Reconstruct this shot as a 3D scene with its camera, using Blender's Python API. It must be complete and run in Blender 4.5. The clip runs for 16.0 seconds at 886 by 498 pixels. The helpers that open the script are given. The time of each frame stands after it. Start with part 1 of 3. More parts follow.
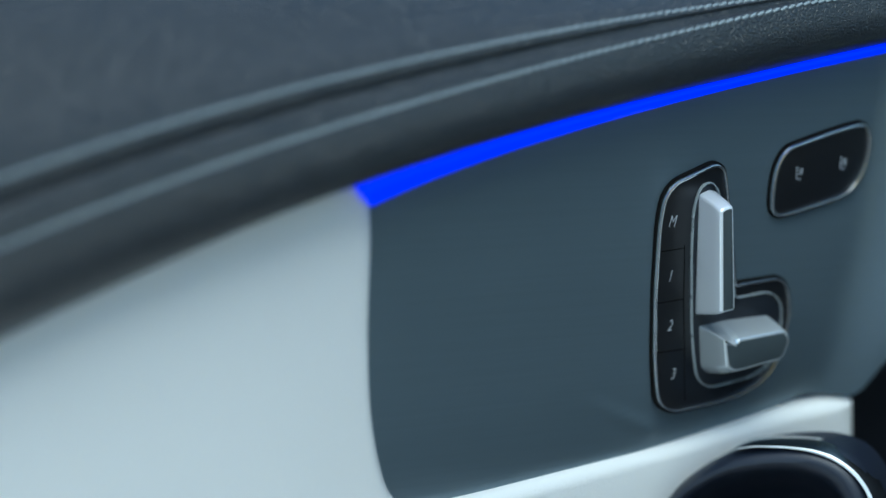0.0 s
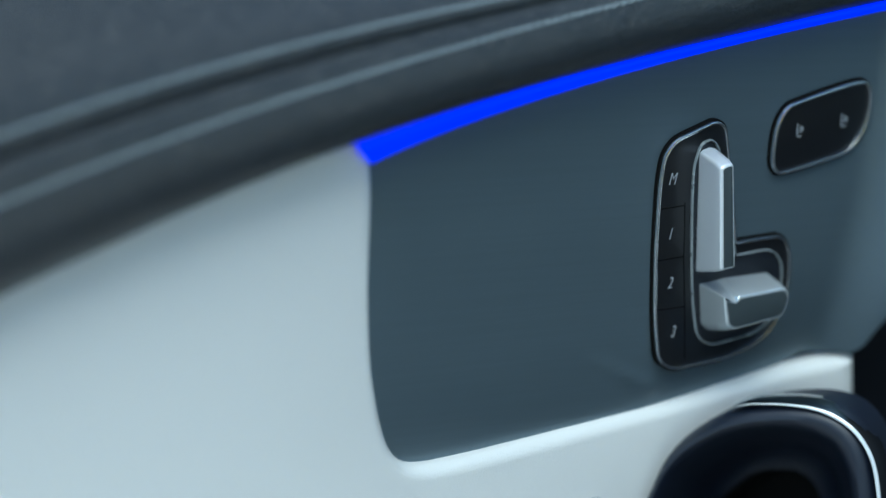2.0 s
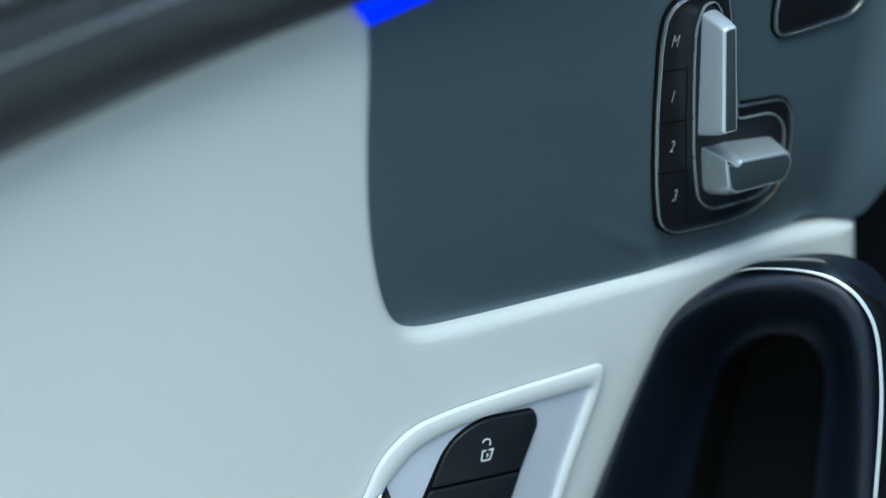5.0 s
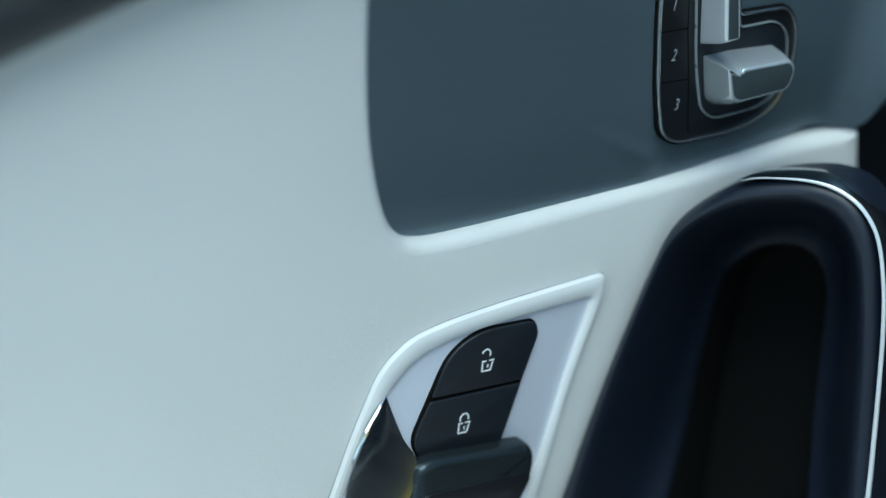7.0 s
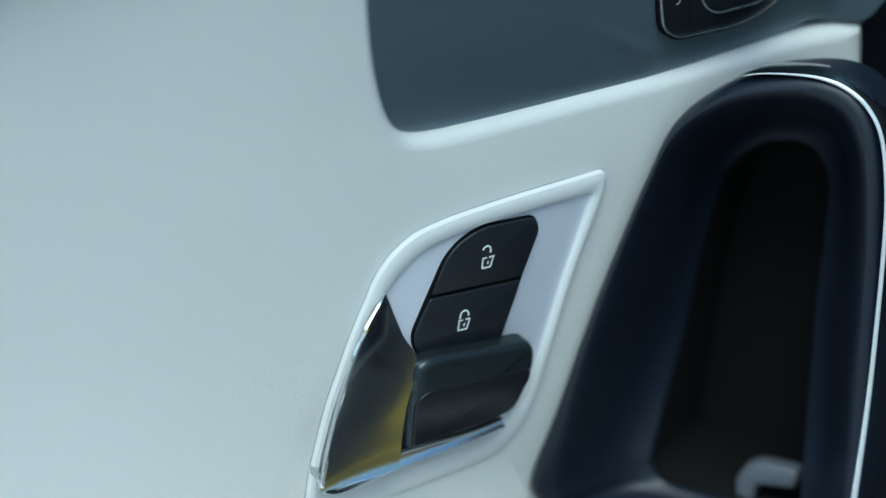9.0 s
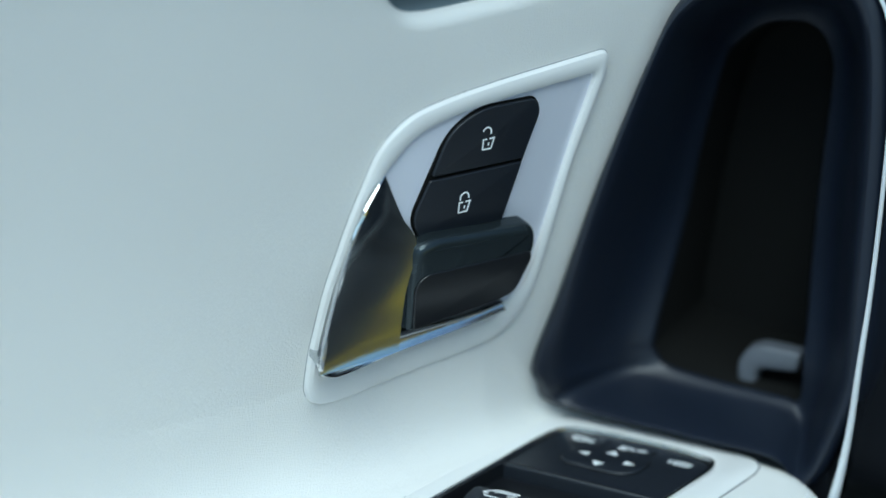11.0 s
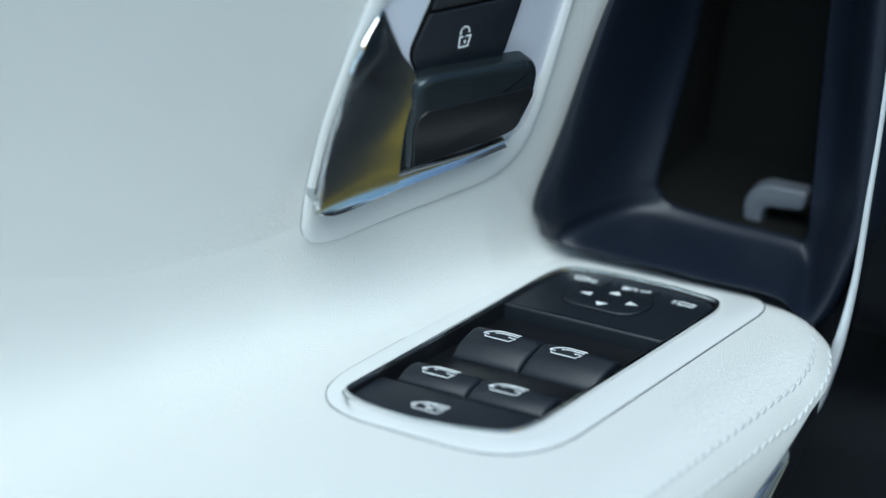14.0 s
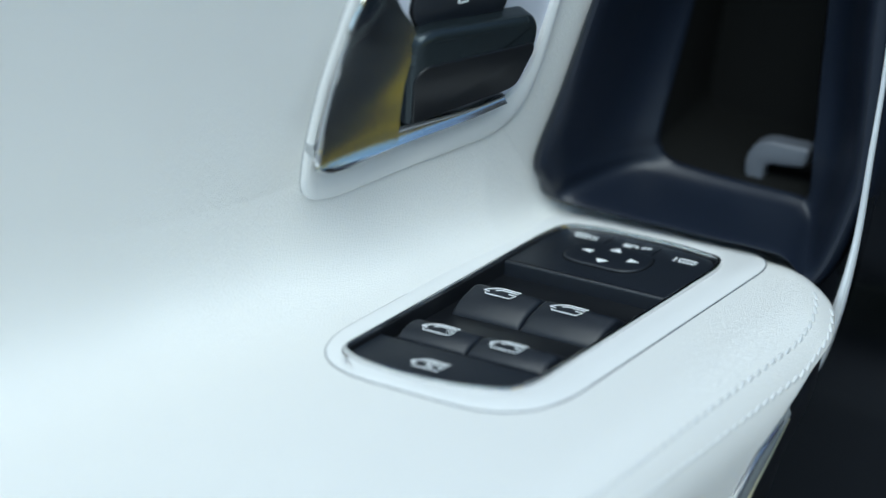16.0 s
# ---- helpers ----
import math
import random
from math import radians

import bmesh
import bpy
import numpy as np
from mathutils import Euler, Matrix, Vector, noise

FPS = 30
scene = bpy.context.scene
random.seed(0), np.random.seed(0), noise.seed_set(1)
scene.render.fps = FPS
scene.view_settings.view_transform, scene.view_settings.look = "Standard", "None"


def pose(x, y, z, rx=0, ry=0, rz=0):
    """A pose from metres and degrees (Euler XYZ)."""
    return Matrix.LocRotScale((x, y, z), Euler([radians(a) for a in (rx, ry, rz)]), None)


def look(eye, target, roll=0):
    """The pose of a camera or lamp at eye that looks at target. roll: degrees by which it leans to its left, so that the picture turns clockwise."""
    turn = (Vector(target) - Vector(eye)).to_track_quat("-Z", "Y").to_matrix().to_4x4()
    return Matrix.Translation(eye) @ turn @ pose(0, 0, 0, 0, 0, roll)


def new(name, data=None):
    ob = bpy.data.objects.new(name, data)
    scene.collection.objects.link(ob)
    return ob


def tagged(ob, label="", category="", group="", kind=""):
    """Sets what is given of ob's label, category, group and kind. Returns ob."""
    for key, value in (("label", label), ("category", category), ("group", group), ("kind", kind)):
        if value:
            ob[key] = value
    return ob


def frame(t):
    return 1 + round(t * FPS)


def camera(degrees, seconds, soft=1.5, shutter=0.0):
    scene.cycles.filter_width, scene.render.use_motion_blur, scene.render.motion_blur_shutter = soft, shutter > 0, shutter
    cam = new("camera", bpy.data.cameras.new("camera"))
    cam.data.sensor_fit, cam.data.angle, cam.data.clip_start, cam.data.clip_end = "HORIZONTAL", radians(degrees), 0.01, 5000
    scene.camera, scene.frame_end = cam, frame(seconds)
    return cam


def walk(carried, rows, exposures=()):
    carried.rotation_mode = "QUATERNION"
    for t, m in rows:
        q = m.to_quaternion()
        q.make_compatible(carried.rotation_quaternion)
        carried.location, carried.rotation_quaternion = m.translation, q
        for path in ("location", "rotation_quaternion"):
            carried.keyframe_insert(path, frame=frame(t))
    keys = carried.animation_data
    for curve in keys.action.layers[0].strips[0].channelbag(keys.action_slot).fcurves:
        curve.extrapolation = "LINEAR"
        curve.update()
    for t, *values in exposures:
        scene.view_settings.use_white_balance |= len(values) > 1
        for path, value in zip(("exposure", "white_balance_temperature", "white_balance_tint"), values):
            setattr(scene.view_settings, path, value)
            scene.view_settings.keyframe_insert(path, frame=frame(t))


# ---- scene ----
# ---------------- camera and walk ----------------
cam = camera(20, 16.0, soft=1.5)
cam.data.dof.use_dof = True
cam.data.dof.focus_distance = 1.018
cam.data.dof.aperture_fstop = 2.9
HEADING = radians(55)
EYE_Z = 1.1005


def tilt(down, ahead):
    d = Vector((math.cos(HEADING) * math.cos(radians(down)), math.sin(HEADING) * math.cos(radians(down)), -math.sin(radians(down))))
    eye = Vector((0, 0, EYE_Z)) + d * ahead
    return look(eye, eye + d)


PATH = [(0.0, 5.2, 0.0), (0.5, 5.28, 0.0), (1.0, 5.47, 0.0), (1.5, 5.77, 0.0004), (2.0, 6.17, 0.001), (2.5, 6.61, 0.0022),
        (3.0, 7.13, 0.0032), (3.5, 7.65, 0.0044), (4.0, 8.21, 0.0054), (6.5, 10.76, 0.0136), (7.0, 11.29, 0.0152),
        (7.5, 11.8, 0.0166), (8.0, 12.37, 0.0182), (8.5, 12.97, 0.0197), (9.0, 13.61, 0.0212), (11.5, 16.89, 0.0353),
        (12.0, 17.54, 0.0391), (12.5, 18.16, 0.0434), (13.0, 18.78, 0.0474), (13.5, 19.31, 0.0512), (14.0, 19.78, 0.054),
        (14.5, 20.12, 0.056), (15.0, 20.41, 0.0573), (15.5, 20.61, 0.0585), (16.0, 20.71, 0.0593)]
walk(cam, [(t, tilt(p, a)) for t, p, a in PATH], exposures=[(0.0, 0.59, 5650, -6), (4.0, 0.48, 5660, -7), (8.5, 0.33, 5660, -9), (12.0, 0.26, 5680, -7), (16.0, 0.25, 5850, -3)])

# ---------------- world and light ----------------
world = bpy.data.worlds.new("sky")
scene.world = world
world.use_nodes = True
wn = world.node_tree
sky = wn.nodes.new("ShaderNodeTexSky")
sky.sky_type, sky.sun_disc = "NISHITA", False
sky.sun_elevation, sky.sun_rotation = radians(51), radians(-60)
wn.links.new(sky.outputs[0], wn.nodes["Background"].inputs[0])
wn.nodes["Background"].inputs[1].default_value = 0.15
sun = new("sun", bpy.data.lights.new("sun", "SUN"))
sun.data.energy, sun.data.angle, sun.data.color = 2.6, radians(44), (1.0, 0.97, 0.93)
sun.matrix_world = look((-0.4, -0.6, 2.85), (0.6, 0.8, 0.7))


# ---------------- materials ----------------
def material(name, colour, rough=0.5, metal=0.0, vary=0.06, vary_scale=9.0, bump=None, coat=0.0, spec=0.5, rough_vary=0.0, stretch=None):
    """bump: (kind, scale per metre, strength, height in metres)."""
    m = bpy.data.materials.new(name)
    m.use_nodes = True
    nt = m.node_tree
    b = nt.nodes["Principled BSDF"]
    b.inputs["Roughness"].default_value = rough
    b.inputs["Metallic"].default_value = metal
    b.inputs["Coat Weight"].default_value = coat
    b.inputs["Coat Roughness"].default_value = 0.4
    b.inputs["Specular IOR Level"].default_value = spec
    tc = nt.nodes.new("ShaderNodeTexCoord")
    n1 = nt.nodes.new("ShaderNodeTexNoise")
    n1.inputs["Scale"].default_value, n1.inputs["Detail"].default_value = vary_scale, 6
    nt.links.new(tc.outputs["Object"], n1.inputs["Vector"])
    if stretch:
        ms = nt.nodes.new("ShaderNodeMapping")
        ms.inputs["Scale"].default_value = (1.2, 55, 55)
        nt.links.new(tc.outputs["Object"], ms.inputs["Vector"])
        nt.links.new(ms.outputs[0], n1.inputs["Vector"])
    ramp = nt.nodes.new("ShaderNodeMix")
    ramp.data_type = "RGBA"
    ramp.inputs[6].default_value = (*[c * (1 - vary) for c in colour], 1)
    ramp.inputs[7].default_value = (*[min(1, c * (1 + vary)) for c in colour], 1)
    nt.links.new(n1.outputs["Fac"], ramp.inputs[0])
    nt.links.new(ramp.outputs[2], b.inputs["Base Color"])
    if rough_vary:
        n2 = nt.nodes.new("ShaderNodeTexNoise")
        n2.inputs["Scale"].default_value, n2.inputs["Detail"].default_value = vary_scale * 6, 8
        nt.links.new(tc.outputs["Object"], n2.inputs["Vector"])
        mr = nt.nodes.new("ShaderNodeMapRange")
        mr.inputs[3].default_value, mr.inputs[4].default_value = rough - rough_vary, rough + rough_vary
        nt.links.new(n2.outputs["Fac"], mr.inputs[0])
        nt.links.new(mr.outputs[0], b.inputs["Roughness"])
    if bump:
        kind, scale, strength, height = bump
        mp = nt.nodes.new("ShaderNodeMapping")
        mp.inputs["Scale"].default_value = stretch or (1, 1, 1)
        nt.links.new(tc.outputs["Object"], mp.inputs["Vector"])
        bp = nt.nodes.new("ShaderNodeBump")
        bp.inputs["Strength"].default_value, bp.inputs["Distance"].default_value = strength, height
        if kind == "leather":
            warp = nt.nodes.new("ShaderNodeTexNoise")
            warp.inputs["Scale"].default_value = scale * 0.4
            nt.links.new(mp.outputs[0], warp.inputs["Vector"])
            add = nt.nodes.new("ShaderNodeVectorMath")
            add.operation = "MULTIPLY_ADD"
            add.inputs[1].default_value = (0.0022, 0.0022, 0.0022)
            nt.links.new(warp.outputs["Color"], add.inputs[0])
            nt.links.new(mp.outputs[0], add.inputs[2])
            v = nt.nodes.new("ShaderNodeTexVoronoi")
            v.feature = "DISTANCE_TO_EDGE"
            v.inputs["Scale"].default_value = scale
            nt.links.new(add.outputs[0], v.inputs["Vector"])
            mr2 = nt.nodes.new("ShaderNodeMapRange")
            mr2.inputs[2].default_value = 0.22
            nt.links.new(v.outputs["Distance"], mr2.inputs[0])
            nt.links.new(mr2.outputs[0], bp.inputs["Height"])
        else:
            v = nt.nodes.new("ShaderNodeTexNoise")
            v.inputs["Scale"].default_value, v.inputs["Detail"].default_value = scale, 5
            nt.links.new(mp.outputs[0], v.inputs["Vector"])
            nt.links.new(v.outputs["Fac"], bp.inputs["Height"])
        nt.links.new(bp.outputs[0], b.inputs["Normal"])
    return m


WHITE_LEATHER = material("white_leather", (0.72, 0.72, 0.70), 0.42, vary=0.03, bump=("leather", 800, 0.30, 0.0004), rough_vary=0.08)
WHITE_PLASTIC = material("white_plastic", (0.71, 0.715, 0.71), 0.48, vary=0.03, bump=("noise", 3000, 0.1, 0.0001), rough_vary=0.05)
SILVER_PAINT = material("silver_paint", (0.66, 0.68, 0.76), 0.40, metal=0.1, vary=0.04, rough_vary=0.05)
BLACK_LEATHER = material("black_leather", (0.011, 0.015, 0.020), 0.42, vary=0.03, bump=("leather", 620, 0.7, 0.0005), coat=0.35)
SLATE_METAL = material("slate_brushed_metal", (0.140, 0.188, 0.224), 0.38, metal=0.6, vary=0.06, vary_scale=9, bump=("noise", 900, 0.12, 0.0002), rough_vary=0.08, stretch=(0.05, 1, 1))
BLACK_PLASTIC = material("black_soft_plastic", (0.008, 0.0108, 0.0165), 0.46, vary=0.2, bump=("noise", 5000, 0.25, 0.0002), rough_vary=0.06)
BLACK_GLOSS = material("black_gloss", (0.007, 0.008, 0.010), 0.30, vary=0.2, rough_vary=0.05)
NAVY_PLASTIC = material("dark_navy_plastic", (0.0075, 0.0115, 0.022), 0.42, spec=0.45, vary=0.15, bump=("noise", 2600, 0.2, 0.0002), rough_vary=0.06)
CABIN_DARK = material("dark_cabin_plastic", (0.008, 0.010, 0.015), 0.55, vary=0.2, bump=("noise", 900, 0.2, 0.0003), rough_vary=0.08)
LINER_DARK = material("dark_felt_lining", (0.0042, 0.0046, 0.0044), 0.85, vary=0.3, spec=0.2)
DEEP_BLACK = material("dark_lining", (0.003, 0.003, 0.0028), 0.9, vary=0.3, spec=0.15)
KNOB_SILVER = material("brushed_silver_coating", (0.54, 0.58, 0.60), 0.24, metal=0.55, vary=0.05, rough_vary=0.05)
SILVER_SATIN = material("silver_satin_coating", (0.78, 0.81, 0.83), 0.30, metal=0.4, vary=0.05, rough_vary=0.05)
SILVER_DARK = material("grey_satin_coating", (0.36, 0.40, 0.42), 0.28, metal=0.5, vary=0.05, rough_vary=0.05)
KNOB_FACE = material("dark_grey_coating", (0.045, 0.057, 0.063), 0.35, vary=0.1, rough_vary=0.05)
SATIN_CHROME = material("satin_chrome", (0.62, 0.64, 0.66), 0.24, metal=1.0, vary=0.05, rough_vary=0.06)
GOLD_REFLECTION = material("gold_reflection_metal", (0.55, 0.46, 0.27), 0.3, metal=1.0, vary=0.06, rough_vary=0.05)
BRIGHT_CHROME = material("bright_chrome", (0.8, 0.8, 0.8), 0.1, metal=1.0, vary=0.03, rough_vary=0.03)
LEVER_DARK = material("dark_satin_metal", (0.030, 0.040, 0.046), 0.26, metal=0.6, vary=0.06, rough_vary=0.04)
LEVER_CHROME = material("smoked_chrome", (0.50, 0.53, 0.54), 0.17, metal=1.0, vary=0.06, rough_vary=0.04)
DARK_CHROME = material("dark_chrome", (0.22, 0.24, 0.26), 0.16, metal=1.0, vary=0.08, rough_vary=0.05)
GREY_THREAD = material("grey_thread", (0.20, 0.235, 0.255), 0.7, vary=0.1, vary_scale=400)
WHITE_THREAD = material("white_thread", (0.62, 0.63, 0.63), 0.65, vary=0.08, vary_scale=400)
PRINT_WHITE = material("white_print", (0.82, 0.84, 0.85), 0.5, vary=0.04, vary_scale=500)
PRINT_GREY = material("grey_print", (0.34, 0.36, 0.39), 0.5, vary=0.04, vary_scale=500)
GROUND = material("floor_coating", (0.115, 0.118, 0.122), 0.45, vary=0.2, vary_scale=1.5, bump=("noise", 60, 0.2, 0.002), rough_vary=0.15)
SEAM_GREY = material("grey_seam", (0.33, 0.34, 0.35), 0.6, vary=0.08)
GREY_PLASTIC = material("grey_plastic", (0.09, 0.10, 0.12), 0.45, vary=0.1, rough_vary=0.05)

OCHRE = material("ochre_paint", (0.75, 0.50, 0.05), 0.5, vary=0.1, vary_scale=3, bump=("noise", 80, 0.1, 0.002))
BLUE_LIGHT = bpy.data.materials.new("blue_light_guide")
BLUE_LIGHT.use_nodes = True
bl = BLUE_LIGHT.node_tree.nodes["Principled BSDF"]
bl.inputs["Base Color"].default_value = (0.0, 0.006, 0.1, 1)
bl.inputs["Emission Color"].default_value = (0.0, 0.016, 1.0, 1)
bl.inputs["Emission Strength"].default_value = 0.9


# ---------------- mesh helpers ----------------
class Frame:
    def __init__(self, o, x, y):
        self.o, self.x = Vector(o), Vector(x).normalized()
        self.n = self.x.cross(Vector(y)).normalized()
        self.y = self.n.cross(self.x)

    def at(self, a, b, n=0.0):
        return self.o + self.x * a + self.y * b + self.n * n


def thing(name, place, label, category, group="", kind=""):
    e = new(name)
    e.empty_display_size = 0.02
    e.location = place
    return tagged(e, label, category, group, kind)


def part(name, bm, mat, parent=None, label="", smooth=True, sharp=35):
    bmesh.ops.remove_doubles(bm, verts=bm.verts, dist=1e-6)
    bmesh.ops.recalc_face_normals(bm, faces=bm.faces)
    me = bpy.data.meshes.new(name)
    bm.to_mesh(me)
    bm.free()
    me.materials.append(mat)
    if smooth:
        me.polygons.foreach_set("use_smooth", [True] * len(me.polygons))
        me.set_sharp_from_angle(angle=radians(sharp))
    ob = new(name, me)
    if parent:
        ob.parent = parent
        if not parent.parent:
            ob.matrix_parent_inverse = Matrix.Translation(-parent.location)
    if label:
        ob["label"] = label
    return ob


def rounded(pts, radii, seg=6):
    """Closed outline with rounded corners."""
    out, n = [], len(pts)
    if not isinstance(radii, (list, tuple)):
        radii = [radii] * n
    for i, p in enumerate(pts):
        p, a, b = Vector(p), Vector(pts[i - 1]), Vector(pts[(i + 1) % n])
        r = radii[i]
        d1, d2 = (a - p), (b - p)
        l = min(r, d1.length * 0.49, d2.length * 0.49)
        s, e = p + d1.normalized() * l, p + d2.normalized() * l
        if l < 1e-5:
            out.append(p)
            continue
        for k in range(seg + 1):
            t = k / seg
            out.append(s * (1 - t) ** 2 + p * 2 * t * (1 - t) + e * t * t)
    return out


def smooth_line(pts, steps=8, closed=False):
    """A Catmull-Rom line through the points."""
    P = [Vector(p) for p in pts]
    n, out = len(P), []
    for i in range(n if closed else n - 1):
        if closed:
            a, b, c, d = P[i - 1], P[i], P[(i + 1) % n], P[(i + 2) % n]
        else:
            a, b, c, d = P[max(i - 1, 0)], P[i], P[i + 1], P[min(i + 2, n - 1)]
        for k in range(steps):
            t = k / steps
            out.append(0.5 * ((2 * b) + (c - a) * t + (2 * a - 5 * b + 4 * c - d) * t * t + (3 * b - a - 3 * c + d) * t ** 3))
    if not closed:
        out.append(P[-1])
    return out


def inset(loop, d):
    out, n = [], len(loop)
    area = sum(loop[i - 1].x * loop[i].y - loop[i].x * loop[i - 1].y for i in range(n))
    sgn = 1 if area > 0 else -1
    for i in range(n):
        t = (loop[(i + 1) % n] - loop[i - 1])
        if t.length < 1e-9:
            t = Vector((1, 0))
        t.normalize()
        out.append(loop[i] + Vector((-t.y, t.x)) * d * sgn)
    return out


def loft(bm, rings, closed=True, cap_first=False, cap_last=False):
    vs = [[bm.verts.new(p) for p in r] for r in rings]
    for a, b in zip(vs, vs[1:]):
        m = len(a)
        for i in range(m if closed else m - 1):
            j = (i + 1) % m
            bm.faces.new((a[i], a[j], b[j], b[i]))
    if cap_first:
        bm.faces.new(vs[0])
    if cap_last:
        bm.faces.new(vs[-1])
    return vs


def slab(F, loop, n0, n1, bevel=0.001, seg=3, bm=None, bend=None, fill=False):
    """A plate with a rounded upper edge on frame F, from n0 up to n1."""
    bm = bm or bmesh.new()
    lift = bend or (lambda a, b: 0.0)
    rings = [[F.at(p.x, p.y, n0 + lift(p.x, p.y)) for p in loop]]
    for k in range(seg + 1):
        g = math.pi / 2 * k / seg
        l2 = inset(loop, bevel * (1 - math.cos(g))) if k else loop
        rings.append([F.at(p.x, p.y, n1 - bevel + bevel * math.sin(g) + lift(p.x, p.y)) for p in l2])
    vs = loft(bm, rings, True, not fill, not fill)
    if fill:
        for r in (vs[0], vs[-1]):
            bmesh.ops.triangle_fill(bm, use_beauty=True, edges=[bm.edges.get((r[i - 1], r[i])) for i in range(len(r))])
    return bm


def ring_plate(F, outer, inner, n0, n1, round_=0.0015, bm=None):
    """A frame between two outlines of equal count with a rounded upper side."""
    bm = bm or bmesh.new()
    o2, i2 = inset(outer, round_), inset(inner, -round_)
    R = [[F.at(p.x, p.y, n0) for p in outer], [F.at(p.x, p.y, n1 - round_) for p in outer],
         [F.at(*(p * 0.7 + q * 0.3), n1 - round_ * 0.3) for p, q in zip(outer, o2)], [F.at(p.x, p.y, n1) for p in o2],
         [F.at(p.x, p.y, n1) for p in i2], [F.at(*(p * 0.7 + q * 0.3), n1 - round_ * 0.3) for p, q in zip(inner, i2)],
         [F.at(p.x, p.y, n1 - round_) for p in inner], [F.at(p.x, p.y, n0) for p in inner]]
    loft(bm, R + [R[0]], True)
    return bm


def tube(path, radius, closed=False, seg=8, bm=None, flat=1.0, up=None):
    bm = bm or bmesh.new()
    P = [Vector(p) for p in path]
    n, rings = len(P), []
    up = Vector(up) if up else Vector((0.3, 0.2, 0.93))
    for i, p in enumerate(P):
        a = P[i - 1] if (i or closed) else p
        b = P[(i + 1) % n] if (i < n - 1 or closed) else p
        t = (b - a).normalized()
        s = t.cross(up).normalized()
        u = s.cross(t)
        r = radius(i / max(1, n - 1)) if callable(radius) else radius
        rings.append([p + s * math.cos(2 * math.pi * k / seg) * r + u * math.sin(2 * math.pi * k / seg) * r * flat for k in range(seg)])
    if closed:
        rings.append(rings[0])
    loft(bm, rings, True, not closed, not closed)
    return bm


def strokes(F, lines, width, n0, thick=0.00015, bm=None):
    """Flat printed lines on frame F."""
    bm = bm or bmesh.new()
    for line in lines:
        L = [Vector(p) for p in line]
        left, right = [], []
        for i, p in enumerate(L):
            t = (L[min(i + 1, len(L) - 1)] - L[max(i - 1, 0)]).normalized()
            nrm = Vector((-t.y, t.x)) * width / 2
            left.append(p + nrm)
            right.append(p - nrm)
        loop = left + right[::-1]
        loft(bm, [[F.at(p.x, p.y, n0) for p in loop], [F.at(p.x, p.y, n0 + thick) for p in loop]], True)
        m = len(left)
        top = [bm.verts.new(F.at(p.x, p.y, n0 + thick)) for p in loop]
        for i in range(m - 1):
            bm.faces.new((top[i], top[i + 1], top[2 * m - 2 - i], top[2 * m - 1 - i]))
    return bm


def letter(name, text, F, a, b, size, n, mat, parent, lean=0.16, squeeze=0.68):
    cu = bpy.data.curves.new(name, "FONT")
    cu.body, cu.size, cu.align_x, cu.align_y, cu.extrude, cu.shear = text, size, "CENTER", "CENTER", 0.00008, lean
    cu.offset = -0.00007
    tmp = bpy.data.objects.new(name, cu)
    me = bpy.data.meshes.new_from_object(tmp)
    bpy.data.objects.remove(tmp)
    for v in me.vertices:
        v.co = F.at(a + v.co.x * squeeze, b + v.co.y, n + v.co.z)
    bm = bmesh.new()
    bm.from_mesh(me)
    return part(name, bm, mat, parent, smooth=False)


# ---------------- the planes of the door ----------------
LEAN = 0.2457
WALL = Frame((0, 0.8545 - LEAN * (0.70 - 0.7245), 0.70), (1, 0, 0), (0, -LEAN, 1))     # inner face of the door, n towards the cabin
REST_N = Vector((-0.06, -0.12, 1)).normalized()
REST_X = Vector((math.cos(radians(20.5)), math.sin(radians(20.5)), 0))
REST_X = (REST_X - REST_N * REST_X.dot(REST_N)).normalized()
REST = Frame((0.6, 0.79, 0.70), REST_X, REST_N.cross(REST_X))                            # top of the armrest, n up
POCKET = Frame((0.66, 0.8534, 0.7291), (0.5328, -0.8463, 0), (0, 0, 1))                  # mouth of the grab recess
g5 = radians(-5)
PACK = Frame(REST.o, REST.x * math.cos(g5) + REST.y * math.sin(g5), REST.y * math.cos(g5) - REST.x * math.sin(g5))


def belt(x):
    """Height on the wall of the line under the belt pad."""
    return 0.3472 + 0.291 * (x - 0.5) - 0.40 * (x - 0.5) ** 2 + 0.38 * (x - 0.5) ** 3


# ---------------- ground and backdrop ----------------
bm = bmesh.new()
bmesh.ops.create_grid(bm, x_segments=40, y_segments=40, size=600)
tagged(part("ground", bm, GROUND), "plain light grey coated floor reaching into the distance", "ground", kind="structure")

# ---------------- dark cabin beyond the open door ----------------
def dashboard_piece(z0, z1, depth):
    """Rounded end of the dashboard or footwell, seen past the door's front edge."""
    F = Frame((1.02, 0.2, 0.0), (0.25, -1, 0), (0, 0, 1))
    return slab(F, rounded([(-0.95, z0), (0.75, z0), (0.75, z1 - 0.1), (0.5, z1), (-0.95, z1 - 0.04)], 0.05, 8), -0.5, depth, 0.03, 5)


dash = thing("dashboard", (1.2, 0.2, 0.0), "black dashboard end in shade past the door", "dashboard")
part("side_cover", dashboard_piece(0.62, 1.11, 0.0), CABIN_DARK, dash)
# Carried down to the floor, unseen, so that the lever's chrome reflects dark.
part("kick_panel", dashboard_piece(0.0, 0.615, -0.02), CABIN_DARK, dash)


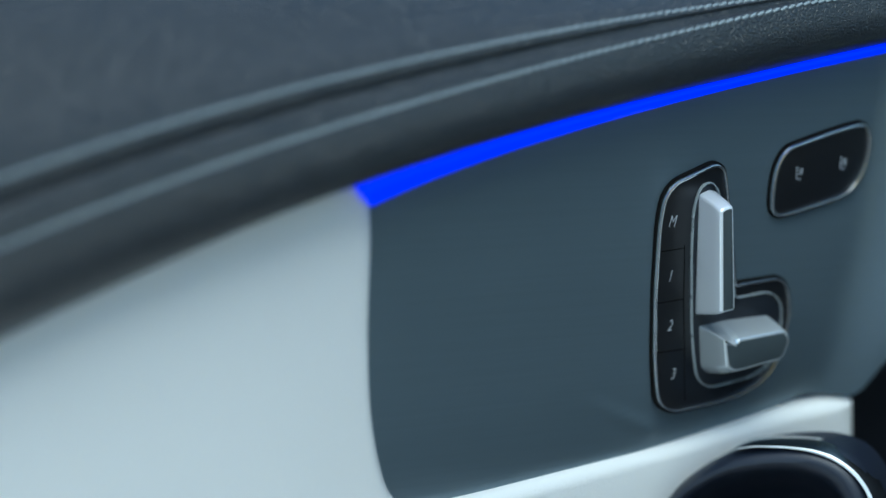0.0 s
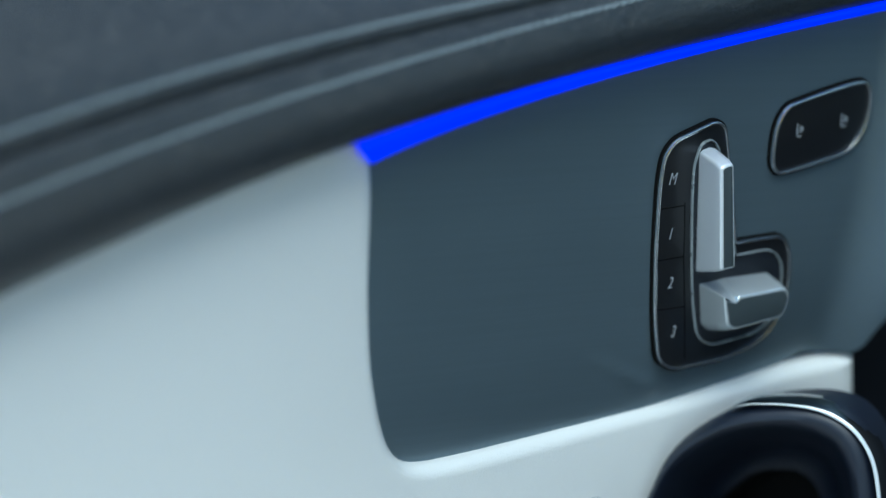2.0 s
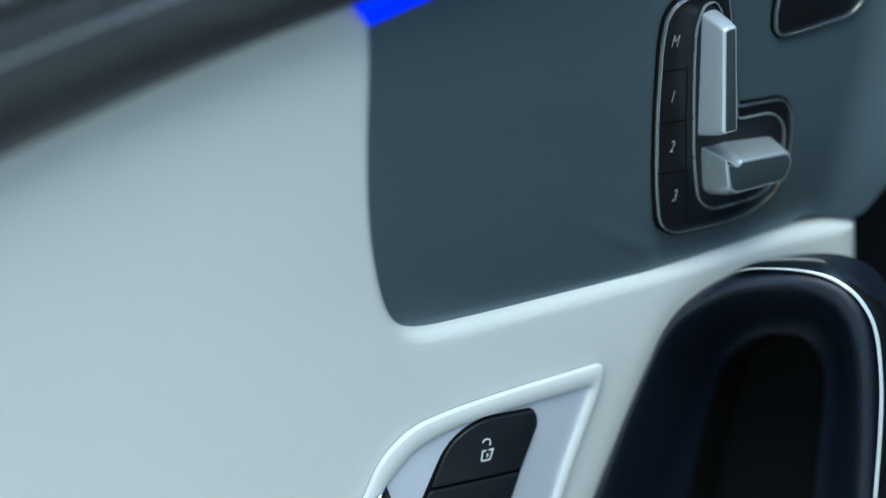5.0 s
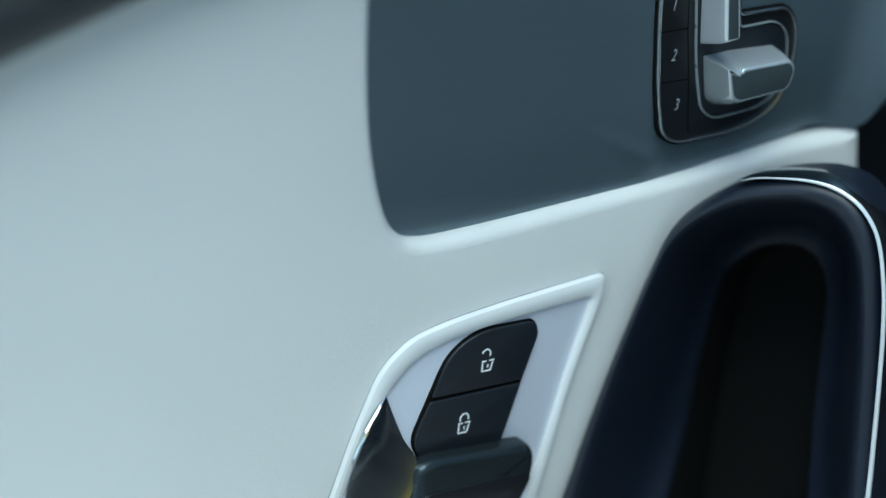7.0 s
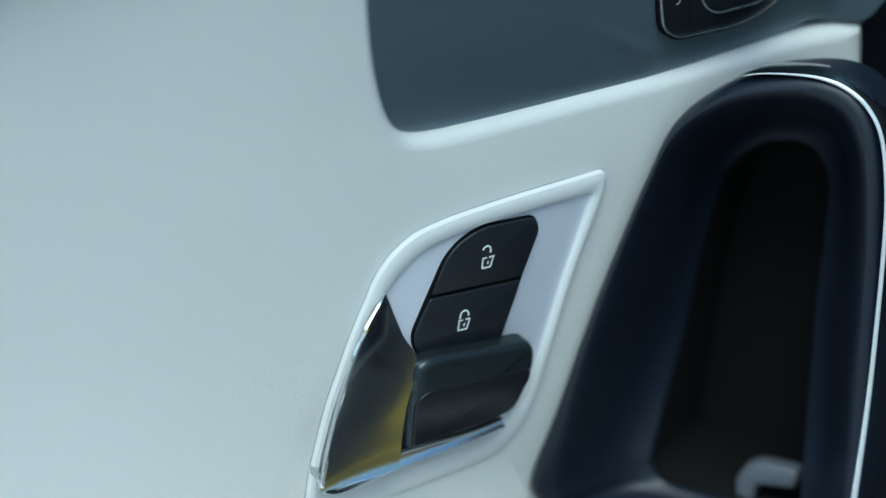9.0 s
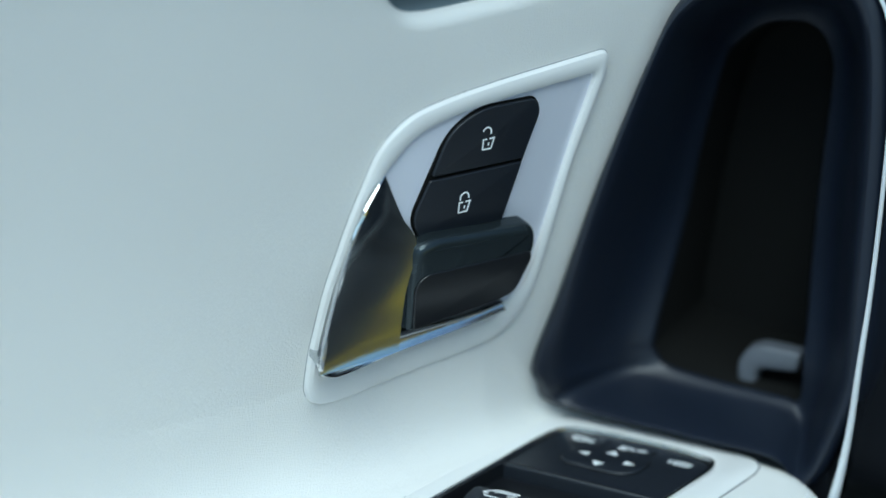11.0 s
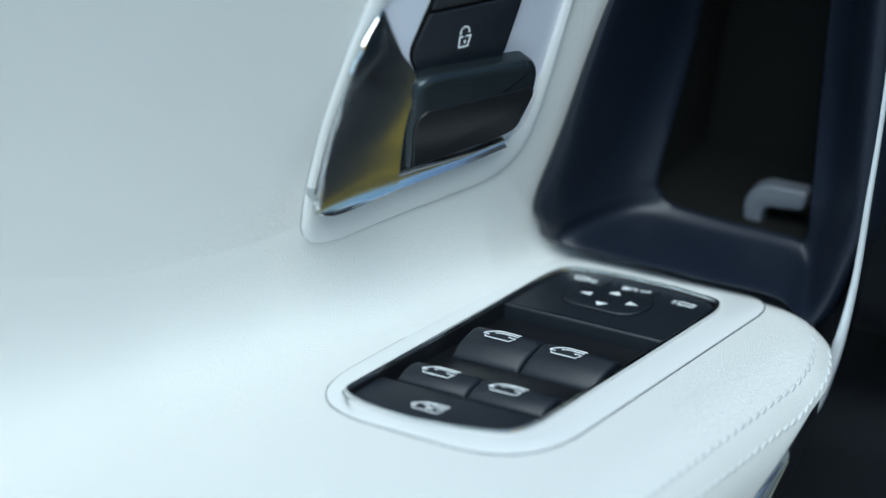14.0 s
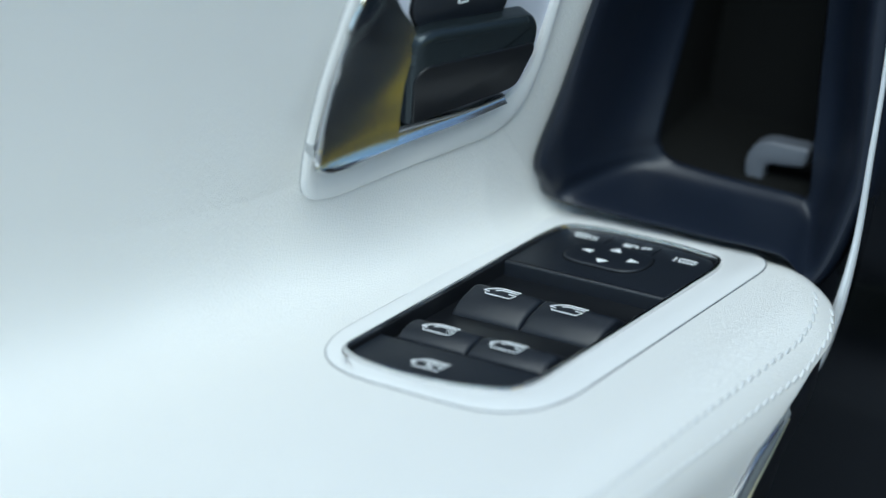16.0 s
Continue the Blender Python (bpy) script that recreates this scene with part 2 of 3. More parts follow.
# Unseen ochre panel, added to give the release lever's chrome its yellow reflection.
def reflection_panel():
    F = Frame((2.3, -1.6, 0.0), (0.72, 0.69, 0), (0, 0, 1))
    return slab(F, rounded([(-3.0, 0), (1.4, 0), (1.4, 1.1), (-3.0, 1.1)], 0.01), -0.1, 0.0, 0.01)


tagged(part("yellow_reflector", reflection_panel(), OCHRE, smooth=False), "unseen low ochre yellow panel added for reflections in the chrome", "wall", kind="structure")

# ---------------- car door: shell ----------------
door = thing("car_door", (0.55, 0.88, 0.0), "open car door, white leather card, slate trim, black pad", "car door")


def door_core():
    """Dark inner shell behind the trim, from sill to belt."""
    F = Frame(WALL.o, WALL.x, WALL.y)
    loop = rounded([(-0.25, -0.62), (0.80, -0.62), (0.803, 0.20), (0.81, 0.45), (-0.25, 0.24)], 0.02)
    return slab(F, loop, -0.16, -0.105, 0.004)


part("inner_shell", door_core(), DEEP_BLACK, door, "dark inner shell of the door")


def door_card():
    top = [(x, belt(x) + 0.004) for x in np.linspace(-0.25, 0.503, 24)]
    edge = [(0.5140, 0.345), (0.5180, 0.325), (0.5228, 0.290), (0.5288, 0.258), (0.5367, 0.2325), (0.5455, 0.2180), (0.558, 0.2127),
            (0.585, 0.2144), (0.6264, 0.2194), (0.6856, 0.2268), (0.7163, 0.2316), (0.7481, 0.2362), (0.7840, 0.2388)]
    edge = [tuple(p) for p in smooth_line(edge, 5)]
    low = [(0.7885, 0.2384), (0.7945, 0.2158), (0.7955, 0.195), (0.74, 0.205), (0.71, 0.208), (0.695, 0.20), (0.681, 0.17), (0.661, 0.08), (0.656, -0.02), (-0.25, -0.06)]
    loop = [Vector(p) for p in top + edge + low]
    return slab(WALL, loop, -0.012, 0.0, 0.006, 6, fill=True)


part("door_card", door_card(), WHITE_LEATHER, door, "white grained leather door card")


def trim_panel():
    """Slate panel, bowed, with a rolled lower margin, a short highlight put into the shape as a low ridge and a front
    end that curls towards the cabin.
    """
    bm = bmesh.new()
    xs = list(np.linspace(0.508, 0.76, 110)) + list(np.linspace(0.763, 0.83, 20))
    rows, steps = [], 70
    c0, c1 = Vector((0.628, 0.2545)), Vector((0.674, 0.2335))
    along = (c1 - c0).normalized()
    for x in xs:
        curl = 0.0 if x < 0.763 else 17.0 * (x - 0.763) ** 2
        lo = 0.210 + 0.031 * min(1, max(0, (x - 0.67) / 0.09)) + 2.6 * max(0, x - 0.786)
        hi = belt(x) + 0.006
        row = []
        for k in range(steps + 1):
            f = k / steps
            b = lo + (hi - lo) * f
            d = Vector((x, b)) - c0
            l = d.dot(along)
            ridge = 0.0016 * math.exp(-((d.x * along.y - d.y * along.x) / 0.0030) ** 2) * max(0, min(1, l / 0.03)) * max(0, min(1, (0.056 - l) / 0.008))
            roll = 0.0045 * max(0, 1 - f / 0.3) ** 2
            row.append(WALL.at(x, b, -0.0030 + curl + 0.0022 * math.sin(math.pi * f) - roll + ridge))
        rows.append(row)
    loft(bm, rows, False)
    back = bmesh.ops.extrude_face_region(bm, geom=list(bm.faces))
    bmesh.ops.translate(bm, verts=[v for v in back["geom"] if isinstance(v, bmesh.types.BMVert)], vec=WALL.n * -0.006)
    return bm


part("trim_panel", trim_panel(), SLATE_METAL, door, "slate grey brushed trim panel")


def strip_top(x):
    return belt(x) + max(0.0004, 0.0032 - 0.015 * max(0, x - 0.5)) * (1 if x > 0.5 else max(0.4, 1 - 6 * (0.5 - x)))


def light_strip():
    bm = bmesh.new()
    rings = []
    for x in np.linspace(0.5035, 0.84, 80):
        hi = strip_top(x) + 0.0008
        sl = 0.0090 * max(0.0, 1 - (x - 0.5035) / 0.08) ** 2
        w = hi - belt(x + sl) + 0.0045 + 0.0045 * math.exp(-(x + sl - 0.5125) / 0.035)
        rings.append([WALL.at(x + sl * (1 - k), hi - w + w * k, 0.001 + 0.0022 * math.sin(math.pi * k)) for k in np.linspace(0, 1, 7)] +
                     [WALL.at(x, hi, -0.004), WALL.at(x + sl, hi - w, -0.004)])
    loft(bm, rings, True, True, True)
    return bm


part("light_strip", light_strip(), BLUE_LIGHT, door, "glowing blue ambient light strip")


def pad_rows(x):
    """Heights above the belt line: lower stitch row, seam, upper stitch row, crest."""
    d = x - 0.56
    low, up = 0.0333 - 0.033 * d + 0.10 * d * d, 0.0447 - 0.09 * d + 0.06 * d * d
    if x > 0.70:
        low, up = low - 0.06 * (x - 0.70), max(low + 0.003, up - 0.03 * (x - 0.70))
    return low, low + 0.55 * (up - low), up, max(up + 0.02, 0.438 - belt(x))


def pad_profile(x):
    """Belt pad section: height above the belt line and depth towards the cabin."""
    lo, s, u, c = pad_rows(x)
    e = strip_top(x) - belt(x)
    return [(e, -0.01), (e, 0.001), (e + 0.08 * lo, 0.0060), (0.27 * lo, 0.0125), (0.46 * lo, 0.0160), (0.65 * lo, 0.0168), (0.85 * lo, 0.0155), (lo, 0.0138), (lo + 0.4 * (s - lo), 0.0127), (s - 0.0014, 0.0110), (s, 0.0094),
            (s + 0.0014, 0.0100), (s + 0.55 * (u - s), 0.0100), (u, 0.0088), (u + 0.2 * (c - u), 0.0020), (u + 0.5 * (c - u), -0.016), (u + 0.78 * (c - u), -0.042), (c, -0.07), (c + 0.002, -0.12), (0.06, -0.14)]



def bulge(x):
    """The pad stands out further towards its rear."""
    return 1.05 + 0.20 * min(1, max(0, (0.72 - x) / 0.2))


def belt_pad():
    bm = bmesh.new()
    rows = []
    for x in np.linspace(-0.25, 0.95, 90):
        prof = smooth_line(pad_profile(x), 4)
        rows.append([WALL.at(x, belt(x) + p.x, p.y * (bulge(x) if p.y > 0 else 1)) for p in prof])
    loft(bm, rows, False)
    return bm


pad = part("belt_pad", belt_pad(), BLACK_LEATHER, door, "black grained leather belt pad with twin seam", sharp=60)


def stitch_mesh(length, radius):
    bm = bmesh.new()
    prof = [(-0.5, 0.15), (-0.46, 0.6), (-0.3, 0.95), (0, 1.0), (0.3, 0.95), (0.46, 0.6), (0.5, 0.15)]
    rings = [[(a * length, math.cos(k * math.pi / 3) * radius * r, math.sin(k * math.pi / 3) * radius * r * 0.7) for k in range(6)] for a, r in prof]
    loft(bm, rings, True, True, True)
    me = bpy.data.meshes.new("stitch")
    bmesh.ops.recalc_face_normals(bm, faces=bm.faces)
    bm.to_mesh(me)
    bm.free()
    me.polygons.foreach_set("use_smooth", [True] * len(me.polygons))
    return me


def stitch_row(line, mesh, mat, parent, pitch, turn):
    """Stitches every pitch metres along line(t) -> place, outward."""
    mesh = mesh.copy()
    mesh.materials.append(mat)
    last, made = None, []
    for p, out in line:
        if last is None or (p - last).length >= pitch:
            made.append((p, out))
            last = p
    for (p, out), (q, _) in zip(made, made[1:]):
        t = (q - p).normalized()
        s = out.cross(t).normalized()
        t2 = (t * math.cos(turn) + s * math.sin(turn))
        s2 = out.cross(t2).normalized()
        o = t2.cross(s2)
        ob = new("stitch", mesh)
        ob.parent = parent
        ob.matrix_basis = Matrix.Translation(p) @ Matrix((t2, s2, o)).transposed().to_4x4()


PAD_STITCH = stitch_mesh(0.0040, 0.0007)
for row in (0, 2):
    line = [(WALL.at(x, belt(x) + pad_rows(x)[row], (0.0139 if row == 0 else 0.0089) * bulge(x)), (WALL.n + WALL.y * 0.6).normalized()) for x in np.linspace(0.30, 0.86, 1400)]
    stitch_row(line, PAD_STITCH, GREY_THREAD, pad, 0.0037, 0.22)

# ---------------- armrest ----------------
armrest = thing("armrest", tuple(REST.at(0, -0.03, -0.06)), "white leather armrest with twin stitched edge on the door", "armrest")


def in_well(u, y):
    """True where the top is cut out for the switch pack."""
    d = REST.at(u, y) - PACK.o
    a, b = d.dot(PACK.x), d.dot(PACK.y)
    return -0.0785 + 0.010 * (b / 0.04) ** 2 < a + 0.25 * b < 0.0795 - 0.004 * (b / 0.04) ** 2 and -0.0405 < b < 0.0408


def rest_section(u):
    """Points (y, n) from the door face over the hollow and the top down to the lower edge."""
    o, d = REST.at(u, 0, 0), None
    wn_ = WALL.n
    c0 = (o - WALL.o).dot(wn_)
    cy, cn = REST.y.dot(wn_), REST.n.dot(wn_)
    # wall line: c0 + y*cy + n*cn = 0.0006
    k0 = 0.0003

    def wall_y(n):
        return (k0 - c0 - n * cn) / cy
    r = max(0.014, min(0.04, 0.036 - 0.30 * u)) + 0.25 * max(0, -0.12 - u)
    corner = Vector((wall_y(0), 0))
    upd = (Vector((wall_y(0.1), 0.1)) - corner).normalized()
    side = Vector((-1, 0))
    out = []
    near = min(1, max(0, (-0.04 - u) / 0.06))
    fore = min(1, max(0, (0.064 - u) / 0.025))
    l = r * (1 + 0.12 * near)
    climb = max(0, min(0.054, 0.042 + 0.12 * (u + 0.07)) - l) * fore
    a, b = corner + upd * (l + climb), corner + side * l
    for k in range(4):
        out.append(a + upd * 0.012 * (3 - k) / 3 + Vector((0.0016 * ((3 - k) / 3) ** 2, 0)))
    for k in range(1, 13):
        t = k / 12
        out.append(a * (1 - t) ** 3 + (a + (corner - a) * 0.70) * 3 * t * (1 - t) ** 2 + (b + (corner - b) * 0.70) * 3 * t * t * (1 - t) + b * t ** 3)
    out = [Vector((q.x, -0.016)) if q.y < 0.006 and in_well(u, q.x) else q for q in out]
    ye = -0.070 - 0.05 * (u + 0.05) * (u < 0.06) - 0.0055 * (u >= 0.06)
    rr = 0.03
    if u > 0.06:
        f = (u - 0.06) / 0.042
        ye += 0.035 * (1 - math.sqrt(max(0, 1 - min(1, f) ** 2)))
    for k in range(1, 73):
        y = b.x + (ye - b.x) * k / 72
        w = in_well(u, y)
        out.append(Vector((y, -0.016 if w else 0)))
    most = 85 - 570 * min(max(u, 0), 0.047) - 380 * max(0, u - 0.047)
    for k in range(1, 13):
        g = radians(most) * k / 12
        out.append(Vector((ye - rr * math.sin(g), -rr + rr * math.cos(g))))
    last = out[-1]
    drop = 0.0006 + max(0.0, -u) * 0.6
    out += [last + Vector((-0.1 * drop, -drop)) * k / 3 for k in range(1, 4)]
    if u > 0.086:
        f = min(1, (u - 0.086) / 0.0146)
        out = [q - Vector((0, 0.010 * (1 - math.sqrt(1 - f * f)))) if q.x < b.x else q for q in out]
    end = out[-1]
    out += [end + Vector((0.003, -0.003)), end + Vector((0.012, -0.004))]
    return out


def armrest_skin():
    bm = bmesh.new()
    us = list(np.linspace(-0.55, -0.095, 40)) + list(np.linspace(-0.0925, 0.055, 90)) + list(np.linspace(0.0575, 0.1005, 26))
    rows = [[REST.at(u, p.x, p.y) for p in rest_section(u)] for u in us]
    loft(bm, rows, False)
    return bm


skin = part("armrest_skin", armrest_skin(), WHITE_LEATHER, armrest, "white grained leather", sharp=70)
REST_STITCH = stitch_mesh(0.0048, 0.00085)
for deg in (36, 57):
    line = []
    for u in np.linspace(-0.30, 0.085, 900):
        ye = -0.070 - 0.05 * (u + 0.05) * (u < 0.06) - 0.0055 * (u >= 0.06)
        if u > 0.06:
            ye += 0.035 * (1 - math.sqrt(max(0, 1 - min(1, (u - 0.06) / 0.042) ** 2)))
        most = 85 - 570 * min(max(u, 0), 0.047) - 380 * max(0, u - 0.047)
        g = radians(min(deg, most - (22 if deg == 36 else 4)))
        out = REST.n * math.cos(g) - REST.y * math.sin(g)
        line.append((REST.at(u, ye - 0.03 * math.sin(g), -0.03 + 0.03 * math.cos(g)) + out * 0.0001, out))
    stitch_row(line, REST_STITCH, WHITE_THREAD, skin, 0.0052, 0.2)


def lower_edge(u):
    p = rest_section(u)[-3]
    return REST.at(u, p.x - 0.0005, p.y - 0.0022)


trim_path = [lower_edge(u) for u in np.linspace(-0.5, 0.02, 50)]
part("edge_trim", tube(trim_path, lambda t: 0.0017 - 0.0014 * max(0, t - 0.9) * 10, seg=8), BRIGHT_CHROME, armrest, "thin bright chrome edge trim")


def under_panel():
    bm = bmesh.new()
    rows = []
    for u in np.linspace(-0.5, 0.14, 40):
        e = rest_section(min(u, 0.10))[-3]
        prof = [(e.x + 0.008, e.y - 0.003), (e.x + 0.004, e.y - 0.012), (e.x + 0.006, e.y - 0.03), (e.x + 0.016, e.y - 0.06), (e.x + 0.03, e.y - 0.12), (e.x + 0.045, e.y - 0.3)]
        rows.append([REST.at(u, a, b) for a, b in prof])
    loft(bm, rows, False)
    return bm


def lower_trim():
    """Metal trim under the rear part of the armrest, fading out forwards."""
    bm = bmesh.new()
    rows = []
    for u in np.linspace(-0.5, 0.03, 60):
        e = rest_section(u)[-3]
        k = min(1, max(0.02, (0.03 - u) / 0.06))
        rows.append([REST.at(u, e.x + a, e.y - b * (0.3 + 0.7 * k)) for a, b in ((0.0075, 0.009), (0.0035, 0.012), (0.0015, 0.018), (0.001, 0.026), (0.002, 0.033), (0.006, 0.037))])
    loft(bm, rows, False)
    return bm, [r[4] for r in rows]


trim_mesh, trim_foot = lower_trim()
# This edge's gold is a warm reflection put into the metal's colour.
part("trim_edge", tube(trim_foot, 0.0010, seg=6), GOLD_REFLECTION, armrest, "thin metal edge line, warm reflection put into its colour")
part("lower_trim", trim_mesh, KNOB_SILVER, armrest, "satin metal trim under the armrest")
part("under_panel", under_panel(), CABIN_DARK, armrest, "dark lower panel")

# ---------------- grab recess beside the armrest ----------------
grab = thing("grab_handle", tuple(POCKET.at(0.06, -0.02, 0)), "dark navy grab handle recess with chrome outer edge", "grab handle")
# outline of the recess: along the pocket, up, and how far it stands proud of the pocket's plane
mouth = [Vector(p) for p in [(-0.0055, 0.0121, 0.0145), (-0.0053, 0.0, 0.0095), (-0.0030, -0.0105, 0.0015), (0.028, -0.0155, 0), (0.0671, -0.0189, 0), (0.1010, -0.0228, 0), (0.1165, -0.0330, 0), (0.1325, 0.002, 0), (0.1375, 0.0256, 0),
                             (0.1405, 0.075, 0), (0.1415, 0.129, 0), (0.1388, 0.1692, 0), (0.131, 0.1875, 0), (0.117, 0.1945, 0), (0.0970, 0.1940, 0), (0.0750, 0.1882, 0), (0.0535, 0.1725, 0.0010), (0.0415, 0.1480, 0.0040),
                             (0.0215, 0.094, 0.0090), (0.0050, 0.0425, 0.0125)]]
throat = [Vector(p) for p in [(0.0345, 0.012), (0.0345, 0.005), (0.038, 0.0005), (0.046, -0.002), (0.066, -0.0052), (0.092, -0.0082), (0.1, -0.0085), (0.1022, 0.008), (0.1035, 0.022), (0.1064, 0.065),
                              (0.1110, 0.125), (0.1108, 0.139), (0.107, 0.148), (0.1015, 0.153), (0.0945, 0.1545), (0.0807, 0.1522), (0.0685, 0.143), (0.0625, 0.132), (0.0520, 0.088), (0.0424, 0.0411)]]
throat = [p - Vector((0.0085 * min(1, max(0, p.y / 0.06)), 0)) for p in throat]
mouth, throat = smooth_line(mouth, 5, True), smooth_line(throat, 5, True)


def deeper(y):
    """The hollow's wall is steeper towards its top."""
    return min(1, max(0, (y - 0.01) / 0.06))


def grab_bezel():
    bm = bmesh.new()
    rings = []
    for f, n, deep in ((-0.03, -0.03, 0), (-0.035, -0.006, 0), (-0.025, 0.001, 0), (0.0, 0.0045, 0), (0.05, 0.0075, 0), (0.10, 0.0090, 0), (0.15, 0.0092, 0), (0.20, 0.0080, 0), (0.26, 0.0050, 0.001), (0.33, 0.0, 0.003), (0.40, -0.006, 0.005), (0.48, -0.0125, 0.008),
                       (0.57, -0.019, 0.013), (0.68, -0.025, 0.018), (0.80, -0.0285, 0.022), (0.92, -0.0300, 0.024), (0.98, -0.0312, 0.024), (1.0, -0.034, 0.024)):
        rings.append([POCKET.at(a.x * (1 - f) + b.x * f, a.y * (1 - f) + b.y * f, n + a.z * (1 - f) - deep * deeper(a.y)) for a, b in zip(mouth, throat)])
    loft(bm, rings, True)
    return bm


part("bezel", grab_bezel(), NAVY_PLASTIC, grab, "dark navy soft plastic bezel")


def grab_liner():
    bm = bmesh.new()
    mid = sum(throat, Vector((0, 0))) / len(throat)
    rings = []
    for f, n, deep in ((1.0, -0.0335, 0.024), (0.99, -0.045, 0.022), (0.97, -0.092, 0), (0.93, -0.100, 0)):
        rings.append([POCKET.at(*(mid + (p - mid) * f), n - deep * deeper(p.y)) for p in throat])
    loft(bm, rings, True, False, True)
    return bm


part("liner", grab_liner(), LINER_DARK, grab, "black recess liner")
bracket = rounded([(0.0701, -0.0150), (0.0690, 0.0018), (0.0731, 0.0089), (0.0794, 0.0115), (0.0985, 0.0098), (0.0964, 0.0007), (0.0786, 0.0004), (0.0766, -0.0150)], 0.003, 4)
part("bracket", slab(POCKET, bracket, -0.050, -0.040, 0.002), GREY_PLASTIC, grab, "grey angled plastic bracket")
rim = smooth_line([(0.0800, 0.1930), (0.0872, 0.1945), (0.1016, 0.1950), (0.1135, 0.1939), (0.123, 0.1905), (0.1315, 0.1839), (0.1377, 0.1726), (0.1406, 0.154), (0.141, 0.1303), (0.1388, 0.0866), (0.1365, 0.055),
                   (0.1335, 0.0252), (0.1303, -0.007), (0.1258, -0.0327), (0.1208, -0.0513), (0.1156, -0.0676), (0.1099, -0.0764)], 6)
LINE_WIDE = ((0, 0.00015), (0.10, 0.0004), (0.22, 0.0009), (0.45, 0.0009), (0.62, 0.0011), (0.75, 0.0016), (0.88, 0.0030), (0.94, 0.0028), (1.0, 0.0010))
# Pale coating instead of chrome: the line's bright highlight is in the colour.
part("chrome_line", tube([POCKET.at(p.x + 0.0019, p.y, 0.0085) for p in rim], lambda t: float(np.interp(t, *zip(*LINE_WIDE))), seg=10), SILVER_SATIN, grab, "thin chrome line, highlight put into its pale colour")


def outer_band():
    bm = bmesh.new()
    rows = []
    for i, p in enumerate(rim):
        t = i / (len(rim) - 1)
        nrm = (rim[min(i + 1, len(rim) - 1)] - rim[max(i - 1, 0)]).normalized()
        o = Vector((-nrm.y, nrm.x))
        g = min(1, 0.12 + 4 * t)
        rows.append([POCKET.at(*(p + o * a * g), n) for a, n in ((0.0015, 0.0085), (0.0024, 0.006), (0.0032, -0.001), (0.0028, -0.011), (0.001, -0.018), (-0.004, -0.024))])
    loft(bm, rows, False)
    return bm


part("outer_band", outer_band(), DARK_CHROME, grab, "satin metal outer band")

# ---------------- seat adjuster switch ----------------
seat_sw = thing("seat_adjuster_switch", tuple(WALL.at(0.695, 0.295)), "black seat adjuster switch with satin chrome levers on slate trim", "switch")
plate = rounded([(0.6793, 0.3530), (0.6850, 0.3504), (0.6914, 0.3328), (0.7021, 0.2992), (0.7136, 0.3), (0.7279, 0.3009), (0.7345, 0.2929), (0.7371, 0.2798), (0.7335, 0.2555), (0.7131, 0.2461), (0.679, 0.2430),
                 (0.6700, 0.2478), (0.6637, 0.2677), (0.6578, 0.2979), (0.654, 0.3272), (0.6543, 0.3390), (0.6589, 0.3455)],
                [0.005, 0.005, 0.02, 0.002, 0.01, 0.008, 0.006, 0.01, 0.011, 0.01, 0.008, 0.008, 0.01, 0.01, 0.01, 0.006, 0.006], 6)
part("switch_plate", slab(WALL, inset(plate, 0.0008), -0.004, 0.0005, 0.0003), BLACK_GLOSS, seat_sw, "black gloss switch plate")
part("plate_rim", ring_plate(WALL, plate, inset(plate, 0.0014), -0.004, 0.0016, 0.0006), SATIN_CHROME, seat_sw, "satin chrome rim")
part("shadow_gap", ring_plate(WALL, inset(plate, -0.0009), plate, -0.004, 0.0001, 0.0001), DEEP_BLACK, seat_sw)
well = rounded([(0.6787, 0.3455), (0.6830, 0.3415), (0.6928, 0.3206), (0.7030, 0.2933), (0.7223, 0.2951), (0.7300, 0.2895), (0.7329, 0.2777), (0.7309, 0.2623), (0.7217, 0.2559), (0.6968, 0.2526), (0.6888, 0.2576),
                (0.6820, 0.2765), (0.6738, 0.3142), (0.6706, 0.3338), (0.6727, 0.3436)],
               [0.004, 0.004, 0.01, 0.002, 0.006, 0.005, 0.008, 0.006, 0.008, 0.006, 0.006, 0.01, 0.01, 0.008, 0.005], 6)
part("well_ring", ring_plate(WALL, well, inset(well, 0.0007), 0.0, 0.0017, 0.0003), SILVER_DARK, seat_sw, "fine chrome outline")
part("well_floor", slab(WALL, inset(well, 0.0015), 0.0, 0.0009, 0.0003), BLACK_PLASTIC, seat_sw)
lever_v = rounded([(0.6727, 0.3398), (0.6779, 0.3416), (0.6822, 0.3405), (0.6912, 0.2880), (0.6823, 0.2868)], 0.0016, 3)
vt = rounded([(0.6704, 0.3382), (0.6738, 0.3398), (0.6771, 0.3400), (0.6882, 0.2944), (0.6805, 0.2933)], 0.0016, 3)


def knob(base, top, n0, n1, bevel):
    bm = bmesh.new()
    rings = [[WALL.at(p.x, p.y, n0) for p in base]]
    mids = [p * 0.35 + q * 0.65 for p, q in zip(base, top)]
    rings.append([WALL.at(p.x, p.y, n0 + (n1 - n0) * 0.7) for p in mids])
    for k in range(5):
        g = math.pi / 2 * k / 4
        rings.append([WALL.at(p.x, p.y, n1 - bevel + bevel * math.sin(g)) for p in (inset(top, bevel * (1 - math.cos(g))) if k else top)])
    loft(bm, rings, True, True, True)
    return bm


